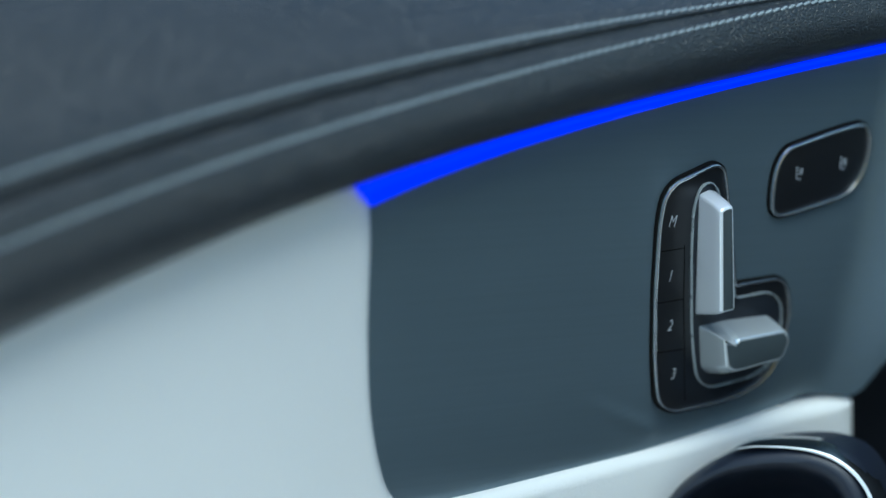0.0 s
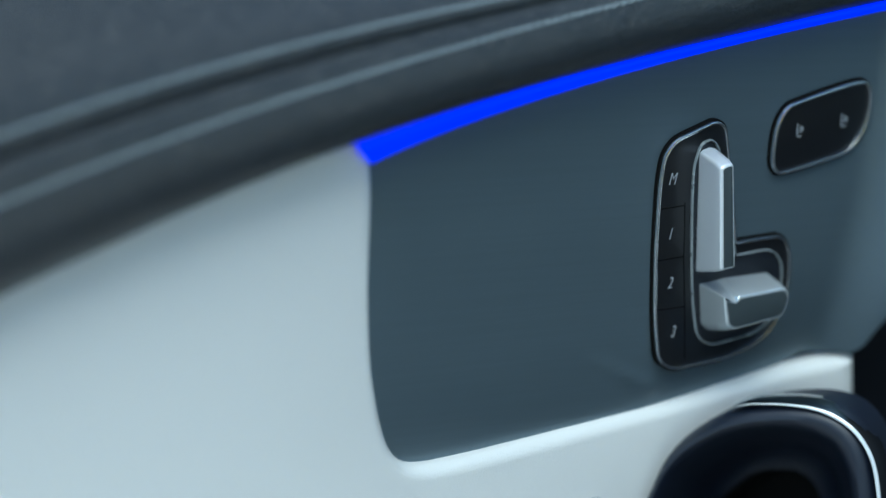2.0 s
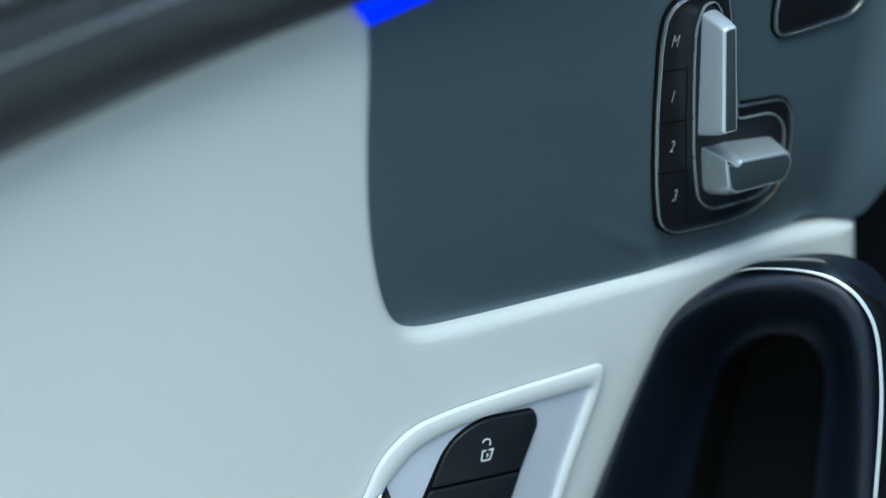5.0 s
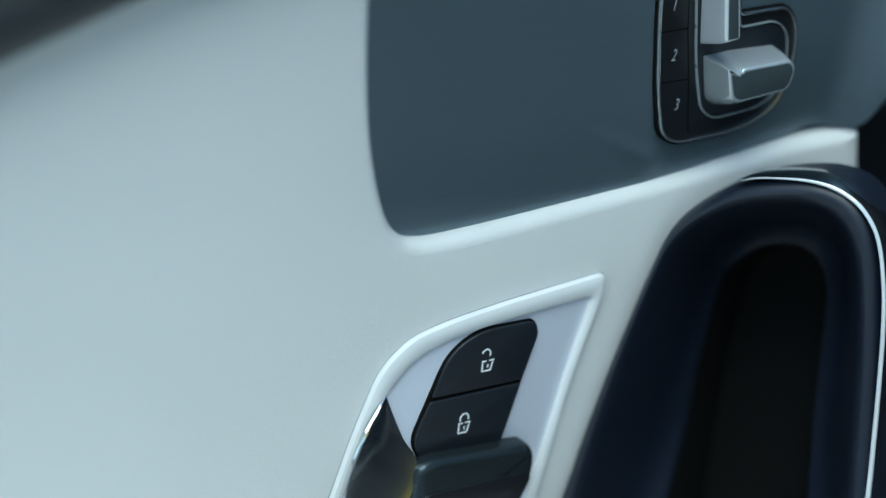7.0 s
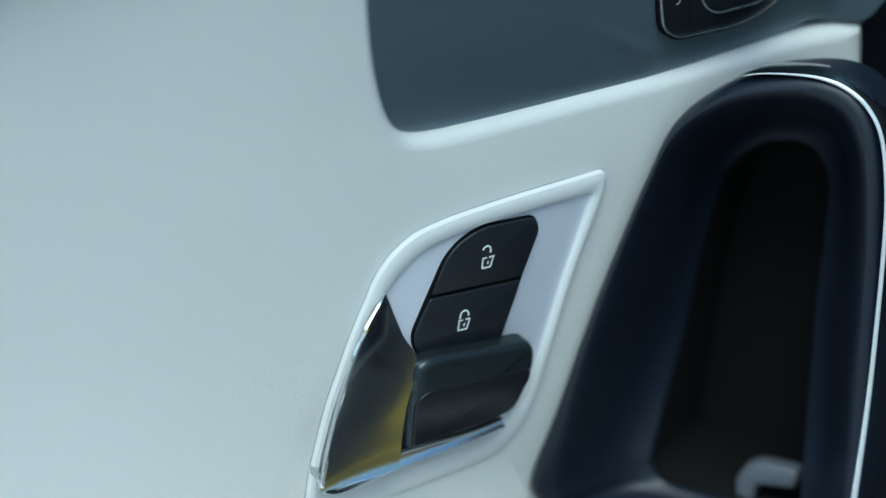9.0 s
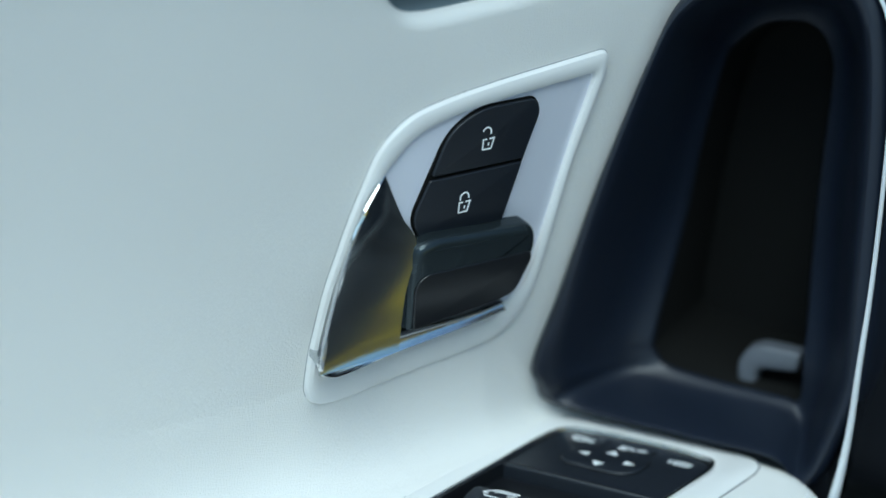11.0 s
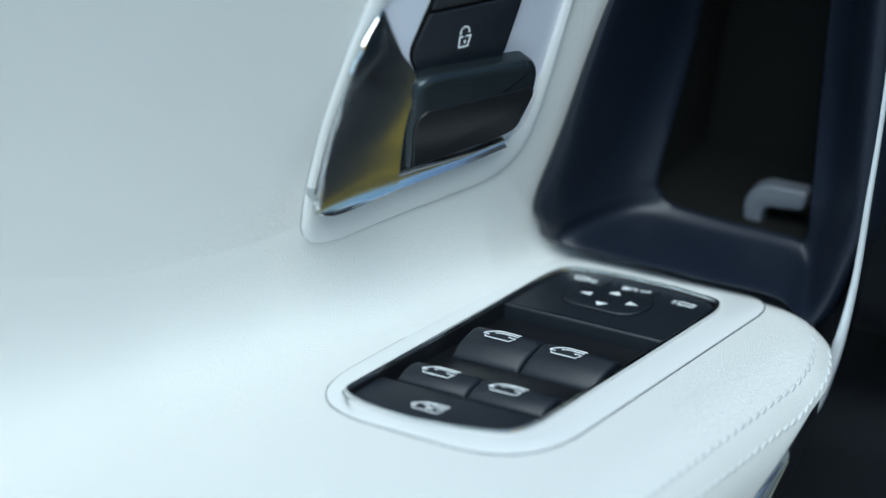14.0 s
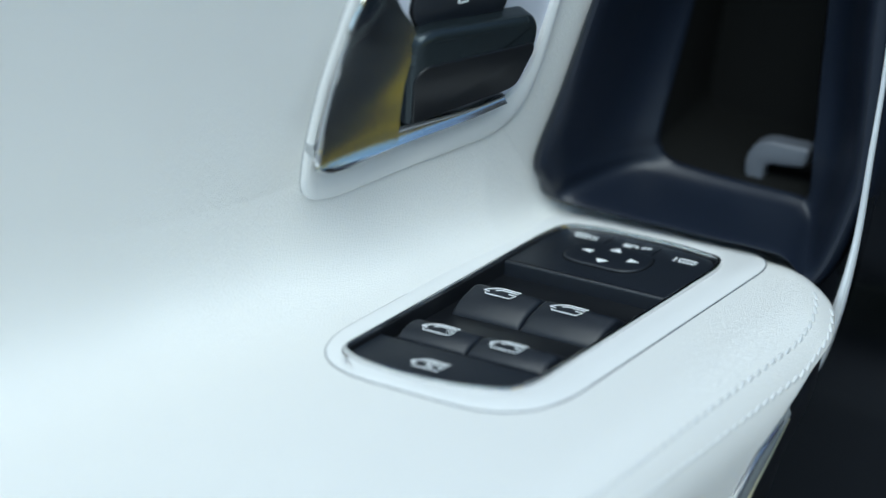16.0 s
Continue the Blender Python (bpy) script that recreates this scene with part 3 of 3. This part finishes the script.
bk = part("backrest_knob", knob(lever_v, vt, 0.001, 0.018, 0.0012), SILVER_SATIN, seat_sw, "satin chrome backrest knob")
part("knob_face", slab(WALL, inset(vt, 0.0012), 0.0178, 0.0182, 0.0002), KNOB_FACE, bk, "dark knob face")
HR = [0.0012, 0.0005, 0.0005, 0.003, 0.003, 0.004, 0.003, 0.003]
lever_h = rounded([(0.6853, 0.2817), (0.6950, 0.2826), (0.6979, 0.2832), (0.7246, 0.2840), (0.7268, 0.2760), (0.7235, 0.2640), (0.6973, 0.2589), (0.6903, 0.2626)], HR, 4)
ht = rounded([(0.6847, 0.2820), (0.6919, 0.2792), (0.6935, 0.2815), (0.7192, 0.2836), (0.7224, 0.2791), (0.7207, 0.2700), (0.6936, 0.2664), (0.6893, 0.2684)], HR, 4)
ck = part("cushion_knob", knob(lever_h, ht, 0.001, 0.018, 0.0010), KNOB_SILVER, seat_sw, "satin chrome cushion knob")
hf = rounded([(0.6866, 0.2796), (0.6925, 0.2782), (0.6941, 0.2803), (0.7183, 0.2823), (0.7209, 0.2787), (0.7194, 0.2713), (0.6940, 0.2678), (0.6905, 0.2694)], [0.001, 0.0006, 0.0006, 0.002, 0.002, 0.003, 0.002, 0.002], 4)
part("knob_face", slab(WALL, hf, 0.0176, 0.0182, 0.0002, fill=True), KNOB_FACE, ck, "dark knob face")
part("notch", tube([WALL.at(0.6917, 0.2812, 0.0172), WALL.at(0.6920, 0.2796, 0.0183), WALL.at(0.6930, 0.2789, 0.0183)], 0.0004, seg=6), BRIGHT_CHROME, ck, "bright notch edge")
for name, text, a, b in (("memory_letter", "M", 0.6613, 0.3284), ("memory_digit", "1", 0.6651, 0.3046), ("memory_digit", "2", 0.6697, 0.2828), ("memory_digit", "3", 0.6759, 0.2608)):
    letter(name, text, WALL, a, b, 0.0074, 0.0007, PRINT_GREY, seat_sw)
for p, q in (((0.657, 0.3157), (0.6697, 0.3167)), ((0.6606, 0.2932), (0.6746, 0.2943)), ((0.6652, 0.2712), (0.6803, 0.2718))):
    part("button_gap", strokes(WALL, [[p, q]], 0.0005, 0.0005, 0.00012), DEEP_BLACK, seat_sw)
part("button_gap", strokes(WALL, [[(0.6700, 0.3180), (0.6725, 0.3060), (0.6745, 0.2945), (0.6800, 0.2715), (0.6850, 0.2480)]], 0.0005, 0.0005, 0.00012), DEEP_BLACK, seat_sw)

# ---------------- seat heating switch ----------------
heat = thing("seat_heating_switch", tuple(WALL.at(0.74, 0.345)), "black seat heating switch with chrome rim on slate trim", "switch")
hp = smooth_line([(0.7162, 0.3294), (0.7133, 0.3350), (0.7127, 0.3478), (0.7164, 0.3566), (0.7250, 0.3604), (0.7541, 0.3675), (0.7622, 0.3654), (0.7653, 0.3578), (0.7641, 0.3452), (0.7570, 0.3361), (0.7416, 0.3318), (0.7222, 0.3278)], 6, True)
part("switch_plate", slab(WALL, inset(hp, 0.0008), -0.004, 0.0006, 0.0003), BLACK_GLOSS, heat, "black gloss plate")
part("plate_rim", ring_plate(WALL, hp, inset(hp, 0.0017), -0.004, 0.0017, 0.0007), SATIN_CHROME, heat, "chrome rim")
part("shadow_gap", ring_plate(WALL, inset(hp, -0.0008), hp, -0.004, 0.0001, 0.0001), DEEP_BLACK, heat)
for a, b in ((0.7263, 0.3466), (0.7508, 0.3502)):
    g = strokes(WALL, [[(a - 0.0015, b + 0.0032), (a - 0.0010, b - 0.0008), (a - 0.0004, b - 0.0024), (a + 0.0018, b - 0.0024)], [(a + 0.0004, b + 0.0022), (a + 0.0008, b + 0.0008), (a + 0.0004, b - 0.0006)],
                       [(a + 0.0016, b + 0.0022), (a + 0.0020, b + 0.0008), (a + 0.0016, b - 0.0006)]], 0.0005, 0.0007)
    part("seat_symbol", g, PRINT_GREY, heat)

# ---------------- door lock switch and release lever ----------------
lock = thing("door_lock_switch", tuple(WALL.at(0.59, 0.12)), "white recessed plate with black door lock buttons", "switch")
shell_o = rounded([(0.6530, 0.1885), (0.6050, 0.1818), (0.5780, 0.1772), (0.5575, 0.1718), (0.5446, 0.1594), (0.5354, 0.1306), (0.5276, 0.0985), (0.5241, 0.0690), (0.5243, 0.0522), (0.5275, 0.0463), (0.5332, 0.0442), (0.5435, 0.0446),
                   (0.5705, 0.0502), (0.5982, 0.0543), (0.6185, 0.0582), (0.6290, 0.0668), (0.6353, 0.0795), (0.6385, 0.0969), (0.6440, 0.1366), (0.6546, 0.1800)], 0.008, 5)
shell_i = rounded([(0.6478, 0.1785), (0.6064, 0.1735), (0.5790, 0.1690), (0.5619, 0.1632), (0.5510, 0.1510), (0.5400, 0.1311), (0.5325, 0.0990), (0.5292, 0.0760), (0.5289, 0.0693), (0.5298, 0.0630), (0.5330, 0.0594), (0.5373, 0.0584),
                   (0.5682, 0.0639), (0.5957, 0.0684), (0.6120, 0.0712), (0.6225, 0.0762), (0.6290, 0.0830), (0.6330, 0.1003), (0.6400, 0.1420), (0.6466, 0.1720)], 0.008, 5)
part("surround", ring_plate(WALL, shell_o, shell_i, -0.002, 0.0030, 0.0024), WHITE_PLASTIC, lock, "white moulded surround")
part("shadow_gap", ring_plate(WALL, inset(shell_o, -0.0004), shell_o, -0.002, 0.0003, 0.0001), SEAM_GREY, lock)
part("back_plate", slab(WALL, inset(shell_i, -0.0005), -0.002, 0.0006, 0.0002), SILVER_PAINT, lock, "silver painted back plate")
pad_all = [(0.5900, 0.1712), (0.6185, 0.1722), (0.6225, 0.1660), (0.6168, 0.1440), (0.6115, 0.1170), (0.6060, 0.1142), (0.5715, 0.1122), (0.5640, 0.1240), (0.5712, 0.1422), (0.5765, 0.1620)]
part("button_base", slab(WALL, rounded([pad_all[i] for i in (0, 1, 2, 4, 5, 6, 7, 9)], [0.010, 0.003, 0.004, 0.004, 0.005, 0.004, 0.006, 0.014], 5), 0.0, 0.0016, 0.0005), DEEP_BLACK, lock)
b_up = rounded([(0.5905, 0.1705), (0.6180, 0.1715), (0.6218, 0.1660), (0.6166, 0.1449), (0.5717, 0.1431), (0.5770, 0.1620)], [0.010, 0.003, 0.004, 0.0012, 0.0012, 0.014], 5)
b_dn = rounded([(0.5711, 0.1413), (0.6164, 0.1431), (0.6110, 0.1172), (0.6057, 0.1148), (0.5718, 0.1130), (0.5648, 0.1242)], [0.0012, 0.0012, 0.005, 0.005, 0.004, 0.006], 5)
for loop, a, b, openlock in ((b_up, 0.5979, 0.1560, True), (b_dn, 0.5907, 0.1286, False)):
    btn = part("unlock_button" if openlock else "lock_button", slab(WALL, loop, 0.001, 0.0028, 0.0006), BLACK_PLASTIC, lock, "matt black button")
    a, b = a - 0.0012, b + 0.0002
    body = [(a - 0.0024, b + 0.0003), (a - 0.0022, b - 0.0042), (a + 0.0020, b - 0.0040), (a + 0.0028, b + 0.0006)]
    lines = [[body[0], body[1]], [body[1], body[2]], [body[2], body[3]], [(a - 0.0028, b + 0.0003), (a - 0.0006, b + 0.0004)], [(a + 0.0006, b + 0.0005), (a + 0.0032, b + 0.0007)],
             [(a + 0.0004, b - 0.0012), (a + 0.0004, b - 0.0026)]]
    arc = [(a - (0.0012 if openlock else 0.0002) + 0.0021 * math.cos(g), b + 0.0024 + 0.0024 * math.sin(g) + (0.001 if openlock else 0)) for g in np.linspace(math.pi * (0.9 if openlock else 1.15), -0.35 if openlock else -0.15, 10)]
    part("lock_symbol", strokes(WALL, lines + [arc], 0.0007, 0.0029), PRINT_WHITE, btn)

lever = thing("door_release_lever", tuple(WALL.at(0.575, 0.09)), "dark chrome door release lever in the lock plate", "door handle")


def lever_scoop():
    """Polished hollow behind the lever's root: turned to the front at its top, tilted up at its foot."""
    left = smooth_line([(0.5474, 0.1482), (0.5389, 0.1330), (0.5330, 0.1112), (0.5297, 0.0880), (0.5292, 0.0715)], 8)
    right = smooth_line([(0.5484, 0.1470), (0.5592, 0.1275), (0.5685, 0.1152), (0.5660, 0.0960), (0.5664, 0.0755)], 8)
    bm = bmesh.new()
    rows = []
    for i, (p, q) in enumerate(zip(left, right)):
        t = i / (len(left) - 1)
        row = []
        for f in np.linspace(0, 1, 18):
            # The foot's tilt is set so the added ochre panel shows in the chrome.
            n = 0.0022 + 0.0060 * (1 - f) ** 2 * (1 - t * t) * min(1, 4 * t) + 0.024 * max(0, t - 0.2) ** 1.5 
            c = p * (1 - f) + q * f
            row.append(WALL.at(c.x - 0.7 * (n - 0.003), c.y, n))
        rows.append(row)
    loft(bm, rows, False)
    back = bmesh.ops.extrude_face_region(bm, geom=list(bm.faces))
    bmesh.ops.translate(bm, verts=[v for v in back["geom"] if isinstance(v, bmesh.types.BMVert)], vec=WALL.n * -0.0012)
    return bm, rows


def scoop_lip():
    """Bright sill that closes the hollow below and runs on under the lever."""
    low = smooth_line([(0.5245, 0.0690), (0.5290, 0.0636), (0.5361, 0.0630), (0.5500, 0.0660), (0.5664, 0.0690), (0.5957, 0.0735), (0.6150, 0.0775)], 6)
    top = [Vector((0.5245, 0.0725)), Vector((0.5290, 0.0722)), Vector((0.5361, 0.0728)), Vector((0.5500, 0.0742)), Vector((0.5630, 0.0757)), Vector((0.5957, 0.0768)), Vector((0.6150, 0.0800))]
    top = smooth_line(top, 6)
    bm = bmesh.new()
    loft(bm, [[WALL.at(*(q * (1 - f) + p * f), 0.0078 - 0.0012 * math.sin(math.pi * f) + 0.0022 * f) for f in np.linspace(0, 1, 8)] + [WALL.at(p.x, p.y, 0.0006), WALL.at(q.x, q.y, 0.0006)] for p, q in zip(low, top)], True, True, True)
    return bm


scoop_mesh, scoop_rows = lever_scoop()
part("scoop", scoop_mesh, LEVER_CHROME, lever, "polished dark chrome scoop")
part("sill", scoop_lip(), SATIN_CHROME, lever, "bright satin sill under the scoop")
edge = [r[0] + WALL.n * 0.0006 for r in scoop_rows[:-2]] + smooth_line([WALL.at(0.5243, 0.0695, 0.0085), WALL.at(0.5262, 0.0652, 0.0088), WALL.at(0.5310, 0.0632, 0.0090), WALL.at(0.5380, 0.0634, 0.0090), WALL.at(0.5664, 0.0690, 0.0088), WALL.at(0.5957, 0.0735, 0.0080), WALL.at(0.6150, 0.0775, 0.0070)], 5)
part("bright_edge", tube(edge, lambda t: 0.0011 * min(1, 0.3 + 6 * t, 0.3 + 3 * (1 - t)), seg=8), BRIGHT_CHROME, lever, "bright chrome edge")
gap = smooth_line([(0.5268, 0.0720), (0.5276, 0.0660), (0.5316, 0.0612), (0.5373, 0.0600), (0.5682, 0.0655), (0.5957, 0.0700), (0.6182, 0.0742)], 6)
# Solid black tube drawn in place of the shade along the chrome edge.
part("shadow_gap", tube([WALL.at(p.x, p.y, 0.0034) for p in gap], lambda t: 0.0010 * min(1, 0.2 + 5 * t, 0.2 + 3 * (1 - t)), seg=8), DEEP_BLACK, lever)
arm_loop = rounded([(0.5645, 0.1150), (0.5721, 0.1180), (0.6212, 0.1168), (0.6250, 0.1120), (0.6256, 0.1032), (0.6182, 0.0845), (0.6112, 0.0823), (0.5652, 0.0758), (0.5625, 0.1015)], [0.006, 0.008, 0.004, 0.005, 0.008, 0.008, 0.006, 0.002, 0.01], 5)
arm_body = part("lever_arm", slab(WALL, arm_loop, 0.001, 0.0105, 0.0040, 7), LEVER_DARK, lever, "dark chrome pull arm")
grip = rounded([(0.5650, 0.0985), (0.5700, 0.1030), (0.6222, 0.1048), (0.6232, 0.1010), (0.6170, 0.0862), (0.6105, 0.0842), (0.5672, 0.0778)], [0.004, 0.004, 0.003, 0.005, 0.006, 0.005, 0.002], 5)
part("grip", slab(WALL, grip, 0.009, 0.0112, 0.0005), BLACK_GLOSS, arm_body, "gloss black grip face")

# ---------------- window and mirror switch pack ----------------
pack = thing("window_switch_pack", tuple(PACK.at(0, 0, -0.01)), "black window and mirror switch pack with chrome bezel in the armrest", "switch panel")


def skew(a, b):
    return Vector((a - 0.25 * b, b))


def stretch_to(loop, n):
    """The same closed outline with n points at even steps."""
    out, m = [], len(loop)
    run = [0.0]
    for i in range(m):
        run.append(run[-1] + (loop[(i + 1) % m] - loop[i]).length)
    for k in range(n):
        d = run[-1] * k / n
        i = max(j for j in range(m) if run[j] <= d + 1e-9)
        out.append(loop[i].lerp(loop[(i + 1) % m], (d - run[i]) / max(1e-9, run[i + 1] - run[i])))
    return out


frame_out = rounded([skew(-0.0835, 0.0475), skew(0.085, 0.0460), skew(0.087, -0.0500), skew(-0.0850, -0.0520)], [0.036, 0.016, 0.016, 0.034], 10)
bez_o = rounded([skew(*p) for p in ((-0.0690, 0.0378), (0.0600, 0.0372), (0.0725, 0.0350), (0.0765, 0.0200), (0.0775, -0.0115), (0.0745, -0.0330), (0.0660, -0.0366), (-0.0560, -0.0366), (-0.0680, -0.0330), (-0.0740, -0.0150), (-0.0765, 0.0060), (-0.0740, 0.0260))],
                [0.008, 0.008, 0.009, 0.012, 0.012, 0.009, 0.006, 0.008, 0.012, 0.008, 0.01, 0.006], 6)
frame_out, bez_o = stretch_to(frame_out, 180), stretch_to(bez_o, 180)
part("surround", ring_plate(PACK, frame_out, bez_o, -0.003, 0.0009, 0.0006), WHITE_PLASTIC, pack, "white moulded surround")
part("surround_gap", ring_plate(PACK, inset(frame_out, -0.0004), frame_out, -0.003, 0.0004, 0.00005), GREY_PLASTIC, pack, "dark shadow gap line")
part("bezel", ring_plate(PACK, bez_o, inset(bez_o, 0.0019), 0.0002, 0.0025, 0.0009), BRIGHT_CHROME, pack, "thin chrome bezel")
part("tray_wall", ring_plate(PACK, inset(bez_o, 0.0004), inset(bez_o, 0.0024), -0.010, 0.0010, 0.0003), BLACK_GLOSS, pack, "black gloss inner wall")
part("tray", slab(PACK, inset(bez_o, 0.001), -0.012, -0.006, 0.0003), BLACK_GLOSS, pack, "black gloss tray")


def block(profile, b0, b1, rnd=0.0012):
    """A piece with a section along the pack, between two sides, with eased ends."""
    bm = bmesh.new()
    prof = smooth_line(profile, 4)
    rings = []
    for b, drop in ((b0, 0.0016), (b0 - (b0 - b1) * 0.02, 0.0006), (b0 - (b0 - b1) * 0.06, 0.0), (b1 + (b0 - b1) * 0.06, 0.0), (b1 + (b0 - b1) * 0.02, 0.0006), (b1, 0.0016)):
        ring = [PACK.at(*skew(p.x, b), p.y - drop) for p in prof]
        ring += [PACK.at(*skew(prof[-1].x, b), -0.010), PACK.at(*skew(prof[0].x, b), -0.010)]
        rings.append(ring)
    loft(bm, rings, True, True, True)
    return bm


def window_symbol(a, b, n, s=1.0, rear=False):
    """Car window symbol; its right is -b, its top +a."""
    def q(x, y):
        v = skew(a + y * s, b - x * s)
        return (v.x, v.y)
    lines = [[q(-0.0070, -0.0010), q(-0.0062, 0.0004), q(-0.0035, 0.0026), q(-0.0015, 0.0032), q(0.0066, 0.0030)],
             [q(-0.0030, 0.0006), q(-0.0012, 0.0018), q(0.0062, 0.0016)],
             [q(-0.0070, -0.0010), q(-0.0045, -0.0012)],
             [q(-0.0056, -0.0022), q(-0.0050, -0.0034), q(0.0052, -0.0034), q(0.0062, -0.0002), q(0.0030, -0.0002)]]
    if rear:
        lines += [[q(-0.0008, 0.0002), q(0.0020, -0.0018)], [q(-0.0008, -0.0018), q(0.0020, 0.0002)]]
    return strokes(PACK, lines, 0.00062, n)


ROW1 = [(-0.0450, -0.0040), (-0.0440, -0.0014), (-0.0410, 0.0006), (-0.0370, 0.0017), (-0.0335, 0.0016), (-0.028, -0.002), (-0.022, -0.0065)]
ROW2 = [(-0.0110, -0.0070), (-0.0098, -0.0042), (-0.005, -0.0008), (0.000, 0.0010), (0.0050, 0.0017), (0.0105, -0.002), (0.017, -0.0065)]
for prof, ga in ((ROW1, -0.0368), (ROW2, 0.0022)):
    for b0, b1, gb in ((0.0305, 0.0016, 0.0172), (0.0010, -0.0305, -0.0112)):
        rk = part("window_rocker", block(prof, b0, b1), BLACK_PLASTIC, pack, "matt black window rocker")
        part("window_symbol", window_symbol(ga, gb, 0.00185), PRINT_WHITE, rk)
child = rounded([skew(*p) for p in ((-0.0665, 0.0352), (-0.0715, 0.0255), (-0.0740, 0.0060), (-0.0715, -0.0145), (-0.0655, -0.0315), (-0.0560, -0.0345), (-0.0472, -0.0345), (-0.0472, 0.0352))], [0.006, 0.006, 0.01, 0.008, 0.01, 0.006, 0.001, 0.001], 5)
part("child_lock_button", slab(PACK, child, -0.008, -0.0004, 0.0012), BLACK_PLASTIC, pack, "matt black child lock button")
part("window_symbol", window_symbol(-0.0605, 0.0052, -0.0004, 1.0, True), PRINT_WHITE, pack)
mir_loop = rounded([skew(*p) for p in ((0.0305, 0.0352), (0.0590, 0.0352), (0.0705, 0.0330), (0.0742, 0.0195), (0.0750, -0.0115), (0.0722, -0.0310), (0.0650, -0.0346), (0.0305, -0.0346))], [0.001, 0.006, 0.008, 0.01, 0.01, 0.008, 0.005, 0.001], 5)
mir = part("mirror_block", slab(PACK, mir_loop, -0.009, 0.0010, 0.0014), BLACK_PLASTIC, pack, "matt black mirror control block")
oval = rounded([skew(0.0425, 0.0205), skew(0.0630, 0.0205), skew(0.0630, -0.0135), skew(0.0425, -0.0135)], 0.0105, 8)
part("mirror_pad_gap", ring_plate(PACK, inset(oval, -0.0005), oval, 0.0, 0.00118, 0.00005), DEEP_BLACK, mir)
mp_ = part("mirror_pad", slab(PACK, oval, 0.0, 0.0020, 0.0009), BLACK_PLASTIC, mir, "oval mirror adjuster pad")
for a, b, da, db in ((0.0535, 0.0132, 0, 1), (0.0592, 0.0036, 1, 0), (0.0470, 0.0036, -1, 0), (0.0530, -0.0070, 0, -1)):
    tri = [skew(a + da * 0.0018, b + db * 0.0026), skew(a - da * 0.0015 + db * 0.0016, b - db * 0.002 + da * 0.0026), skew(a - da * 0.0015 - db * 0.0016, b - db * 0.002 - da * 0.0026)]
    part("arrow", slab(PACK, tri, 0.0019, 0.00215, 0.00005, 1), PRINT_WHITE, mp_, smooth=False)
for a, b, lines in ((0.0662, 0.0225, [[(-0.004, 0.0006), (-0.003, 0.0016), (0.002, 0.0014)], [(-0.004, 0.0006), (-0.003, -0.0012), (0.0015, -0.001), (0.002, 0.0014)], [(0.0035, 0.0016), (0.0035, -0.0014)], [(0.005, 0.0016), (0.005, -0.0014)]]),
                    (0.0668, 0.0010, [[(-0.004, 0.0016), (-0.004, -0.0014)], [(-0.0028, 0.0016), (-0.0028, -0.0014)], [(-0.0016, -0.0012), (-0.0012, 0.0012), (0.0012, 0.001), (0.0014, -0.0006)], [(0.003, 0.0004), (0.0042, 0.0014), (0.0056, 0.0012), (0.0066, 0.002)]]),
                    (0.0650, -0.0220, [[(-0.004, 0.0016), (-0.004, -0.0014)], [(-0.0022, 0.0016), (-0.002, -0.0012), (0.0045, -0.001), (0.005, 0.0012), (-0.0018, 0.0014)]])):
    L = [[tuple(skew(a + y, b - x)) for x, y in l] for l in lines]
    part("mirror_symbol", strokes(PACK, L, 0.0009, 0.0011), PRINT_WHITE, mir)
for b in (0.0125, -0.0085):
    part("button_gap", strokes(PACK, [[tuple(skew(0.0640, b)), tuple(skew(0.0715, b))]], 0.0004, 0.0010, 0.00012), DEEP_BLACK, mir)
